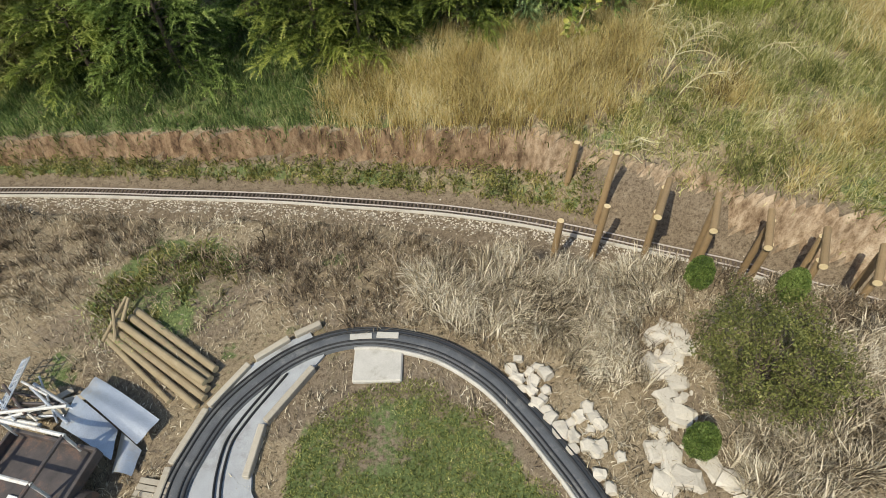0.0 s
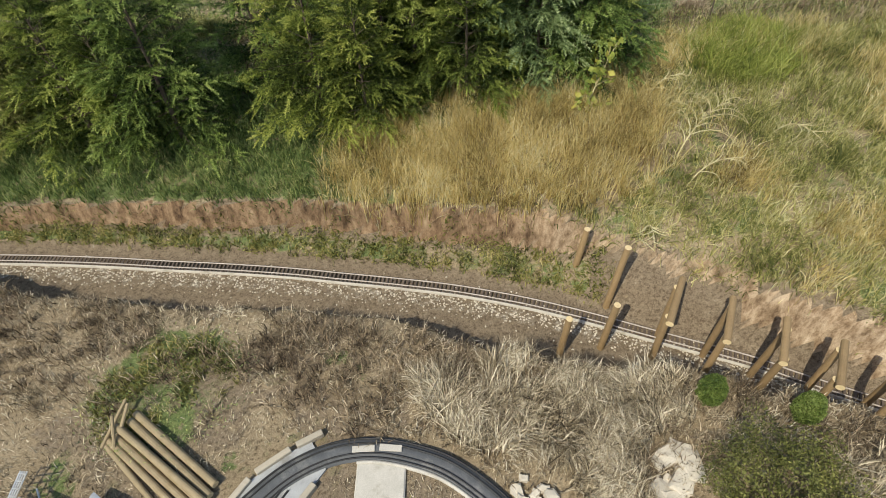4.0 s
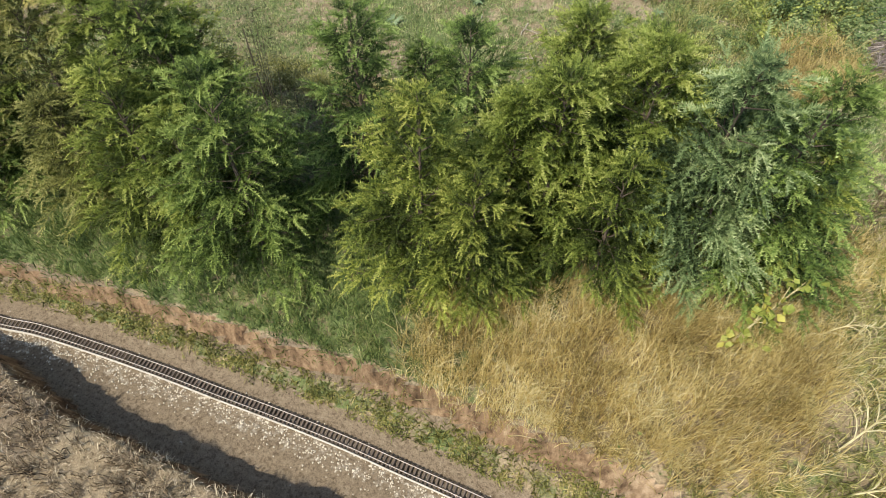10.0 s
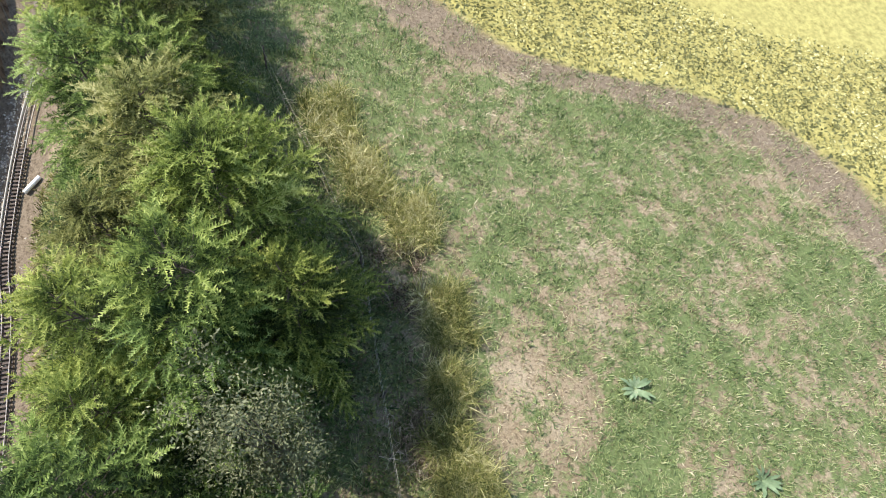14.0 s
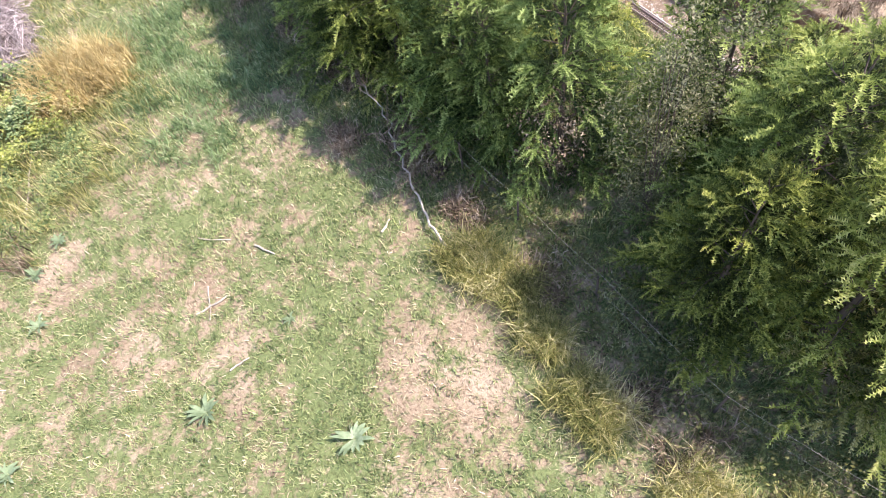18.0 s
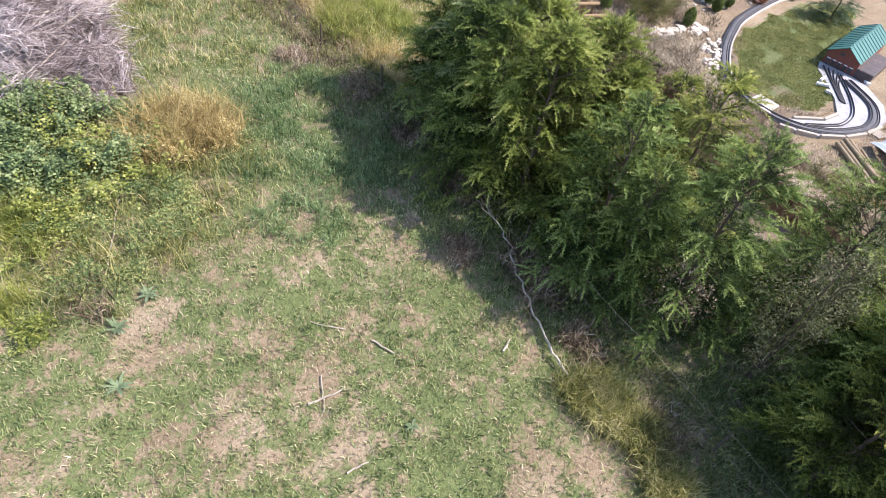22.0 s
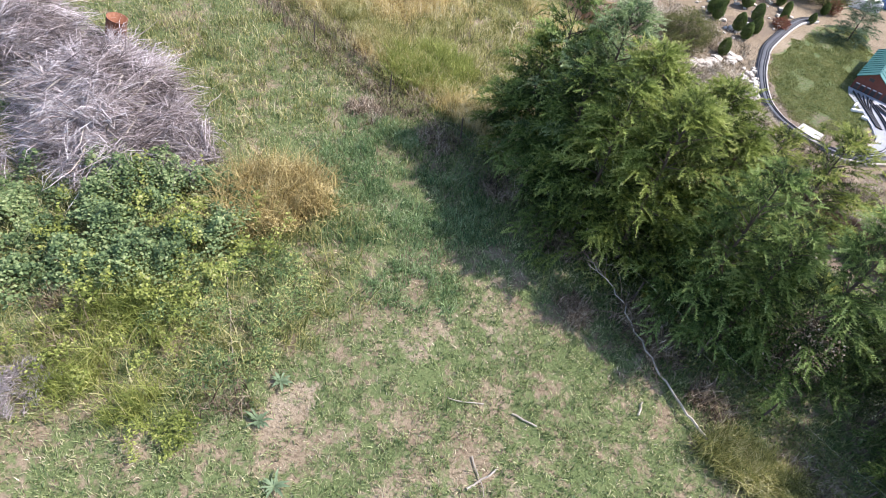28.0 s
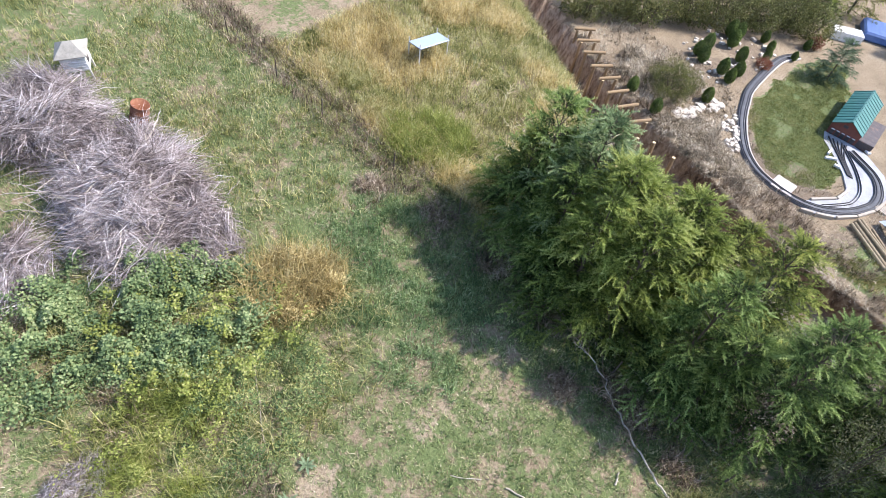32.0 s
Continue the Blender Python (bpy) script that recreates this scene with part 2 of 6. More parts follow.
M_PINE = foliage("blue_pine", [(0.0, (0.03, 0.06, 0.03)), (0.5, (0.09, 0.15, 0.07)), (1.0, (0.2, 0.27, 0.14))], trans=0.2, patch=0.8)
M_DWARF = foliage("dwarf_conifer", [(0.0, (0.05, 0.085, 0.02)), (0.5, (0.15, 0.21, 0.05)), (1.0, (0.3, 0.37, 0.12))], trans=0.3, patch=1.5)
M_SILVER = foliage("silver_leaves", [(0.0, (0.06, 0.065, 0.03)), (0.5, (0.185, 0.195, 0.098)), (1.0, (0.39, 0.39, 0.22))], trans=0.3)
M_SHRUB = foliage("olive_shrub", [(0.0, (0.05, 0.05, 0.02)), (0.4, (0.13, 0.14, 0.04)), (0.8, (0.28, 0.28, 0.09)), (1.0, (0.42, 0.39, 0.17))], trans=0.2)
M_REDLEAF = foliage("reddish_leaves", [(0.0, (0.1, 0.03, 0.02)), (0.5, (0.26, 0.09, 0.05)), (1.0, (0.36, 0.22, 0.1))], trans=0.2)
M_BARK = surface("bark", (0.05, 0.036, 0.027), (0.13, 0.1, 0.075), 6, 0.9)
M_TWIG = foliage("grey_twigs", [(0.0, (0.1, 0.08, 0.072)), (0.4, (0.29, 0.24, 0.225)), (0.75, (0.5, 0.44, 0.425)), (1.0, (0.72, 0.67, 0.66))], trans=0.0, patch=0.5, spread=0.95)
M_GOLD = foliage("golden_grass", [(0.0, (0.18, 0.135, 0.052)), (0.25, (0.5, 0.395, 0.155)), (0.55, (0.73, 0.605, 0.28)), (0.8, (0.82, 0.72, 0.41)), (1.0, (0.87, 0.81, 0.56))], trans=0.5, patch=0.8, spread=0.85)
M_DRY = foliage("dry_grass", [(0.0, (0.06, 0.046, 0.03)), (0.25, (0.22, 0.177, 0.117)), (0.55, (0.44, 0.37, 0.26)), (0.8, (0.61, 0.535, 0.4)), (1.0, (0.78, 0.71, 0.57))], trans=0.15, patch=0.9, spread=0.9)
M_REDDRY = foliage("brown_weeds", [(0.0, (0.05, 0.036, 0.024)), (0.4, (0.21, 0.155, 0.1)), (0.8, (0.43, 0.345, 0.24)), (1.0, (0.64, 0.55, 0.42))], trans=0.15, patch=1.2, spread=0.8)
M_LAWN = foliage("lawn_grass", [(0.0, (0.085, 0.105, 0.027)), (0.35, (0.21, 0.235, 0.068)), (0.7, (0.36, 0.36, 0.125)), (1.0, (0.54, 0.5, 0.25))], trans=0.25, patch=1.1, spread=0.7)
M_FIELD = foliage("field_grass", [(0.0, (0.09, 0.14, 0.055)), (0.35, (0.23, 0.31, 0.12)), (0.62, (0.37, 0.43, 0.185)), (0.84, (0.49, 0.5, 0.26)), (1.0, (0.6, 0.56, 0.35))], trans=0.4, patch=1.6, spread=0.9, clump=1.2)
M_STRAW = foliage("field_straw", [(0.0, (0.15, 0.12, 0.065)), (0.4, (0.34, 0.285, 0.17)), (0.8, (0.53, 0.465, 0.31)), (1.0, (0.66, 0.595, 0.43))], trans=0.15, patch=0.9, spread=0.9)
M_OLIVE = foliage("olive_grass", [(0.0, (0.1, 0.12, 0.035)), (0.3, (0.26, 0.275, 0.085)), (0.55, (0.45, 0.43, 0.16)), (0.8, (0.63, 0.58, 0.29)), (1.0, (0.78, 0.73, 0.46))], trans=0.45, patch=0.7, spread=0.85)
M_BANK = foliage("bank_grass", [(0.0, (0.045, 0.08, 0.025)), (0.35, (0.12, 0.18, 0.055)), (0.65, (0.215, 0.28, 0.09)), (0.9, (0.34, 0.36, 0.14)), (1.0, (0.46, 0.43, 0.22))], trans=0.35, patch=1.2, spread=0.8)
M_FRESH = foliage("fresh_grass", [(0.0, (0.065, 0.12, 0.05)), (0.35, (0.17, 0.27, 0.105)), (0.7, (0.31, 0.42, 0.19)), (1.0, (0.52, 0.58, 0.34))], trans=0.4, patch=0.9, spread=0.8)
M_WEED = foliage("weed_leaves", [(0.0, (0.04, 0.08, 0.03)), (0.3, (0.13, 0.21, 0.08)), (0.6, (0.28, 0.36, 0.13)), (0.85, (0.45, 0.47, 0.17)), (1.0, (0.6, 0.56, 0.24))], trans=0.35, patch=0.9, spread=0.75)
M_DOCK = foliage("dock_leaves", [(0.0, (0.1, 0.15, 0.075)), (0.6, (0.22, 0.3, 0.16)), (1.0, (0.42, 0.47, 0.33))], trans=0.25)
M_STRIP = foliage("verge_grass", [(0.0, (0.05, 0.055, 0.018)), (0.3, (0.15, 0.165, 0.045)), (0.6, (0.28, 0.27, 0.085)), (0.85, (0.4, 0.34, 0.14)), (1.0, (0.55, 0.45, 0.26))], trans=0.3, patch=1.6, spread=0.6)
M_IVY = foliage("ivy_leaves", [(0.0, (0.05, 0.085, 0.035)), (0.35, (0.16, 0.235, 0.095)), (0.65, (0.29, 0.37, 0.155)), (1.0, (0.48, 0.53, 0.26))], trans=0.35, patch=0.8, spread=0.7)
M_LIME = foliage("yellow_green_leaves", [(0.0, (0.1, 0.13, 0.025)), (0.4, (0.27, 0.315, 0.07)), (0.75, (0.43, 0.455, 0.13)), (1.0, (0.58, 0.56, 0.25))], trans=0.35, patch=0.9, spread=0.7)
M_YELLOW = foliage("yellow_crop", [(0.0, (0.14, 0.14, 0.05)), (0.35, (0.34, 0.315, 0.11)), (0.7, (0.5, 0.46, 0.19)), (1.0, (0.66, 0.62, 0.34))], trans=0.3, patch=0.5, spread=0.75)
M_ORANGE = foliage("rusty_weeds", [(0.0, (0.18, 0.135, 0.05)), (0.35, (0.46, 0.36, 0.145)), (0.7, (0.64, 0.53, 0.25)), (1.0, (0.76, 0.68, 0.4))], trans=0.25)
M_SLEEPER = surface("dark_sleeper", (0.06, 0.042, 0.033), (0.145, 0.115, 0.095), 12, 0.9, per_object=0.3)
M_RAIL = surface("worn_rail", (0.36, 0.32, 0.29), (0.54, 0.49, 0.46), 14, 0.5)
M_ROADBED = surface("black_roadbed", (0.065, 0.07, 0.078), (0.12, 0.127, 0.138), 5, 0.8, stain=(0.19, 0.19, 0.19))
M_DARKRAIL = surface("dark_rail", (0.012, 0.012, 0.013), (0.03, 0.03, 0.032), 9, 0.6)
M_CONCRETE = surface("concrete", (0.4, 0.38, 0.34), (0.58, 0.55, 0.5), 4, 0.9, stain=(0.3, 0.27, 0.22))
M_APRON = surface("grey_concrete", (0.29, 0.3, 0.315), (0.42, 0.435, 0.45), 3, 0.9, stain=(0.22, 0.215, 0.21))
M_POST = surface("treated_post", (0.2, 0.13, 0.062), (0.35, 0.245, 0.13), 5, 0.8, per_object=0.25)
M_LOG = surface("peeled_log", (0.2, 0.15, 0.085), (0.37, 0.3, 0.19), 5, 0.8, stain=(0.22, 0.16, 0.08), per_object=0.2)
M_SAWN = surface("sawn_end", (0.55, 0.42, 0.22), (0.72, 0.58, 0.36), 20, 0.8)
M_TIMBER = surface("grey_timber", (0.3, 0.26, 0.2), (0.5, 0.45, 0.37), 5, 0.85, stain=(0.2, 0.16, 0.12), per_object=0.25)
M_STONE = surface("limestone", (0.4, 0.355, 0.285), (0.66, 0.61, 0.525), 5, 0.9, fine=24, stain=(0.42, 0.34, 0.25), per_object=0.25)
M_ZINC = surface("galvanised_sheet", (0.4, 0.44, 0.5), (0.6, 0.64, 0.7), 3, 0.42, 0.55, stain=(0.5, 0.48, 0.46))
M_TUBE = surface("painted_tube", (0.5, 0.5, 0.48), (0.7, 0.69, 0.66), 6, 0.5, 0.1, stain=(0.35, 0.25, 0.18))
M_RUST = surface("rust", (0.15, 0.055, 0.03), (0.34, 0.15, 0.08), 7, 0.85, 0.1, stain=(0.4, 0.22, 0.13))
M_DARKSTEEL = surface("dark_steel", (0.04, 0.035, 0.035), (0.12, 0.1, 0.095), 5, 0.6, 0.2, stain=(0.2, 0.12, 0.09))
M_WHITE = surface("white_paint", (0.66, 0.66, 0.64), (0.82, 0.82, 0.8), 4, 0.6, stain=(0.5, 0.48, 0.44))
M_GREENROOF = surface("green_roof", (0.03, 0.13, 0.11), (0.06, 0.2, 0.17), 4, 0.4, 0.2)
M_REDWALL = surface("red_wall", (0.16, 0.05, 0.035), (0.26, 0.09, 0.06), 6, 0.8)
M_BLUE = surface("blue_tarp", (0.05, 0.1, 0.26), (0.1, 0.18, 0.4), 3, 0.5)
M_STALK = foliage("pale_stalks", [(0.0, (0.38, 0.31, 0.16)), (0.5, (0.56, 0.5, 0.29)), (1.0, (0.72, 0.67, 0.46))], trans=0.2)
M_YELLOWLEAF = foliage("yellow_petals", [(0.0, (0.34, 0.31, 0.06)), (0.5, (0.52, 0.48, 0.12)), (1.0, (0.66, 0.63, 0.26))], trans=0.35)
M_PANEL = surface("panel_face", (0.3, 0.38, 0.5), (0.4, 0.48, 0.6), 3, 0.3)
M_SHINGLE = surface("grey_roof", (0.2, 0.19, 0.16), (0.42, 0.4, 0.34), 5, 0.8)

# ---- building helpers ----
rng = np.random.default_rng(7)


def mesh_of(name, verts, faces, mat, smooth=False):
    me = bpy.data.meshes.new(name)
    v = np.asarray(verts, np.float32).reshape(-1, 3)
    f = [np.asarray(a, np.int32) for a in (faces if isinstance(faces, tuple) else (faces,))]
    f = [a for a in f if len(a)]
    me.vertices.add(len(v))
    me.vertices.foreach_set("co", v.ravel())
    sizes = np.concatenate([np.full(len(a), a.shape[1], np.int32) for a in f])
    me.loops.add(int(sizes.sum()))
    me.loops.foreach_set("vertex_index", np.concatenate([a.ravel() for a in f]))
    me.polygons.add(len(sizes))
    me.polygons.foreach_set("loop_start", np.concatenate([[0], np.cumsum(sizes)[:-1]]).astype(np.int32))
    me.polygons.foreach_set("loop_total", sizes)
    me.update(calc_edges=True)
    me.validate()
    if smooth:
        me.polygons.foreach_set("use_smooth", np.ones(len(sizes), bool))
    if mat:
        me.materials.append(mat)
    return me


def bm_mesh(name, bm, mat, smooth=False):
    me = bpy.data.meshes.new(name)
    bm.to_mesh(me)
    bm.free()
    if smooth:
        me.polygons.foreach_set("use_smooth", np.ones(len(me.polygons), bool))
    if mat:
        me.materials.append(mat)
    return me


def part(name, data, mat, parent, label="", at=None):
    """Links a bmesh or a mesh as one object under a thing or a part."""
    me = bm_mesh(name, data, mat) if isinstance(data, bmesh.types.BMesh) else data
    ob = new(name, me)
    ob.parent = parent
    if at is not None:
        ob.matrix_basis = at
    if label:
        tagged(ob, label)
    return ob


def thing(name, label, category, m=None, group="", kind=""):
    ob = new(name)
    ob.empty_display_size = 0.1
    if m is not None:
        ob.matrix_basis = m
    return tagged(ob, label, category, group, kind)


def box(bm, sx, sy, sz, m=None, bevel=0.0):
    """A box on z = 0 at the origin of m, with softened edges."""
    r = bmesh.ops.create_cube(bm, size=1.0, matrix=(m or Matrix()) @ Matrix.Translation((0, 0, sz / 2)) @ Matrix.Diagonal((sx, sy, sz, 1)))
    if bevel:
        edges = list({e for v in r["verts"] for e in v.link_edges})
        bmesh.ops.bevel(bm, geom=edges, offset=bevel, segments=1, affect="EDGES")
    return bm


def rod(bm, a, b, r0, r1=None, sides=8, caps=True):
    """A round bar from a to b."""
    a, b = Vector(a), Vector(b)
    d = b - a
    m = Matrix.Translation((a + b) / 2) @ d.to_track_quat("Z", "Y").to_matrix().to_4x4()
    bmesh.ops.create_cone(bm, cap_ends=caps, segments=sides, radius1=r0, radius2=r0 if r1 is None else r1, depth=d.length, matrix=m)
    return bm


def blades(name, base, height, width, mat, lean=0.5, bend=0.5, heading=None, label="", category="grass", seed=1):
    """Stuff: thin bent blades, one for every base point. heading: the way that they lie over, in radians."""
    g = np.random.default_rng(seed)
    n = len(base)
    h = height * g.uniform(0.55, 1.25, n)
    w = width * g.uniform(0.6, 1.3, n) * np.where(g.uniform(0, 1, n) < 0.4, 2.0, 1.0)
    az = g.uniform(0, 2 * np.pi, n) if heading is None else (heading(base[:, 0], base[:, 1]) if callable(heading) else heading) + g.normal(0, 0.95, n)
    tilt = np.abs(g.normal(0, lean, n)).clip(0, 1.3)
    d = np.stack([np.cos(az), np.sin(az), 0 * az], 1)
    q = g.uniform(0, 2 * np.pi, n)
    side = np.stack([np.cos(q), np.sin(q), 0 * q], 1) * (w / 2)[:, None]
    up = np.array([0, 0, 1.0])
    mid = base + d * (h * 0.5 * np.sin(tilt))[:, None] + up * (h * 0.5 * np.cos(tilt))[:, None]
    t2 = (tilt + bend * g.uniform(0.3, 1.4, n)).clip(0, 1.9)
    tip = mid + d * (h * 0.5 * np.sin(t2))[:, None] + up * (h * 0.5 * np.cos(t2))[:, None]
    v = np.stack([base - side, base + side, mid + side * 0.7, mid - side * 0.7, tip], 1).reshape(-1, 3)
    k = np.arange(n)[:, None] * 5
    ob = new(name, mesh_of(name, v, (k + np.array([[0, 1, 2, 3]]), k + np.array([[3, 2, 4]])), mat))
    return tagged(ob, label, category, kind="stuff")


def ribbon_line(xs, ys, step=0.1):
    """Points at even steps along a smooth line through the given ones (Catmull-Rom)."""
    p = np.stack([xs, ys], 1).astype(float)
    e = np.concatenate([[2 * p[0] - p[1]], p, [2 * p[-1] - p[-2]]])
    out = []
    for a, b, c, d in zip(e, e[1:], e[2:], e[3:]):
        u = np.linspace(0, 1, 24, endpoint=False)[:, None]
        out.append(0.5 * (2 * b + (c - a) * u + (2 * a - 5 * b + 4 * c - d) * u**2 + (3 * b - a - 3 * c + d) * u**3))
    q = np.concatenate(out + [p[-1:]])
    s = np.concatenate([[0], np.cumsum(np.linalg.norm(np.diff(q, axis=0), axis=1))])
    t = np.arange(0, s[-1], step)
    return np.stack([np.interp(t, s, q[:, 0]), np.interp(t, s, q[:, 1])], 1)


def value_noise(x, y, scale, seed):
    """Smooth noise from 0 to 1 on the plan."""
    g = np.random.default_rng(seed).uniform(0, 1, (64, 64))
    u, v = x / scale, y / scale
    i, j = np.floor(u).astype(int), np.floor(v).astype(int)
    fu, fv = u - i, v - j
    fu, fv = fu * fu * (3 - 2 * fu), fv * fv * (3 - 2 * fv)
    a = g[i % 64, j % 64] * (1 - fu) + g[(i + 1) % 64, j % 64] * fu
    b = g[i % 64, (j + 1) % 64] * (1 - fu) + g[(i + 1) % 64, (j + 1) % 64] * fu
    return a * (1 - fv) + b * fv

# ---- the lie of the land ----
TRACK_X, TRACK_Y = [-24, -20, -17, -13.4, -11.8, -10.1, -8.4, -7, -5.5, -3.9, -2.6, -1.3, 0, 1.2, 2.1, 3.2, 4.5, 6.2, 7, 9, 12, 16], [15.5, 14.2, 13.2, 12.5, 12.45, 12.3, 12.1, 11.9, 11.7, 11.45, 11.2, 10.95, 10.67, 10.33, 10.03, 9.6, 9.05, 8.34, 7.9, 6.9, 5.3, 3]
NLIP_X, NLIP_Y = [-24, -17, -13.4, -10.3, -8.2, -6.3, -4.3, -2.9, -1.5, 0.5, 2, 3, 4.3, 5.1, 6, 6.6, 7.5, 8.2, 10, 13, 16], [16.8, 14.4, 13.6, 13.45, 13.2, 12.95, 12.8, 12.55, 12.25, 11.9, 11.6, 11.15, 10.6, 10.05, 9.6, 9.15, 8.65, 8.15, 7.2, 5.6, 4]
SLIP_X, SLIP_Y = [-24, -17, -13.4, -11.5, -9.9, -8.1, -6.1, -4.8, -3.8, -2.1, -0.6, 0, 0.8, 2.1, 3.8, 4.6, 6, 8, 10, 16], [14, 12.2, 11.6, 11.3, 10.8, 10.4, 10.0, 9.9, 9.75, 9.45, 9.1, 8.75, 8.5, 8.05, 7.8, 7.58, 7.1, 6.2, 5.2, 1.7]


def smooth(a, b, v):
    u = np.clip((v - a) / (b - a), 0, 1)
    return u * u * (3 - 2 * u)


def land(x, y):
    """The ground's height."""
    x, y = np.asarray(x, float), np.asarray(y, float)
    wob = (value_noise(x, y, 0.35, 3) - 0.5) * (0.16 + 0.2 * smooth(2, 4, x)) + (value_noise(x, y, 1.3, 4) - 0.5) * 0.25
    yn, ys = np.interp(x, NLIP_X, NLIP_Y) + wob, np.interp(x, SLIP_X, SLIP_Y) + wob
    yt = np.interp(x, TRACK_X, TRACK_Y)
    garden = 0.35 * smooth(1.0, 5.0, x) + 0.05 * (value_noise(x, y, 1.7, 5) - 0.5) + 0.12 * smooth(6.8, 8.6, y)
    cx, cy = np.clip(x, -30, 30), np.clip(y, -20, 45)
    field = 1.11 + 0.0439 * cx - 0.0289 * cy - (0.45 + 0.3 * smooth(2, 4, x)) * np.exp(-np.clip(y - yn, 0, 50) / 1.2) + 0.1 * (value_noise(x, y, 2.3, 6) - 0.5)
    floor = -1.02 + (0.45 + 0.5 * smooth(2.2, 4, x)) * smooth(0.25, 1.6 - 0.35 * smooth(2.2, 4, x), y - yt) + 0.04 * (value_noise(x, y, 0.8, 8) - 0.5)
    z = np.where(y < (ys + yn) / 2, floor + (garden - floor) * smooth(0.16, -0.14, y - ys), floor + (field - floor) * smooth(-0.16, 0.07, y - yn))
    z = z - 0.16 * (x > 7) * smooth(0.3, 0.05, np.abs(y - 18.35 + 0.12 * np.sin(x * 0.5))) * smooth(7, 9, x)
    out = smooth(17, 24, np.abs(x))
    return z * (1 - out) + np.where(y < yt, garden, field) * out


def axis(dense, far):
    lo, hi = dense[0], dense[-1]
    grow = np.cumsum(0.3 * 1.28 ** np.arange(30))
    grow = grow[grow < far]
    return np.concatenate([lo - grow[::-1], dense, hi + grow])


gx = axis(np.arange(-19, 19.01, 0.16), 900)
gy = axis(np.concatenate([np.arange(-9, 5.5, 0.3), np.arange(5.5, 14.2, 0.085), np.arange(14.3, 33, 0.3)]), 900)
GX, GY = np.meshgrid(gx, gy, indexing="ij")
GZ = land(GX, GY)
nx, ny = GX.shape
ids = np.arange(nx * ny).reshape(nx, ny)
quads = np.stack([ids[:-1, :-1], ids[1:, :-1], ids[1:, 1:], ids[:-1, 1:]], -1).reshape(-1, 4)
ground = new("ground", mesh_of("ground", np.stack([GX, GY, GZ], -1), quads, M_GROUND, smooth=True))
tagged(ground, "dry grass, soil and field round a cutting", "ground", kind="structure")


def in_ellipse(x, y, cx, cy, rx, ry, turn=0.0):
    c, s = math.cos(turn), math.sin(turn)
    u, v = ((x - cx) * c + (y - cy) * s) / rx, (-(x - cx) * s + (y - cy) * c) / ry
    return 1 - smooth(0.8, 1.2, np.hypot(u, v))


LAWN = ribbon_line([1.9, 1.75, 1.3, 0.75, 0.1, -0.7, -1.5, -2.2, -2.75, -3.05, -3.1, -2.9, -2.2, -1.0, 0.2, 1.2, 1.8, 1.9],
                   [0.2, 1.9, 3.3, 4.3, 5.0, 5.35, 5.45, 5.2, 4.7, 4.0, 3.2, 2.4, 1.2, -3.0, -5.5, -5.0, -2.5, 0.2], 0.3)


def inside(poly, x, y):
    x, y = np.asarray(x), np.asarray(y)
    hit = np.zeros(x.shape, bool)
    for (ax, ay), (bx, by) in zip(poly, np.roll(poly, -1, 0)):
        if ay != by:
            hit ^= ((ay > y) != (by > y)) & (x < (bx - ax) * (y - ay) / (by - ay) + ax)
    return hit


YELLOW_X, YELLOW_Y = [-40, -24, -20.5, -17.7, -15.9, -14.7, -13.5, -11.9, -9.5, -7, -4, 2, 12, 40], [17, 22, 22.9, 24.3, 25.5, 27.3, 29.7, 32.0, 33.4, 34.0, 34.6, 35.4, 37, 43]


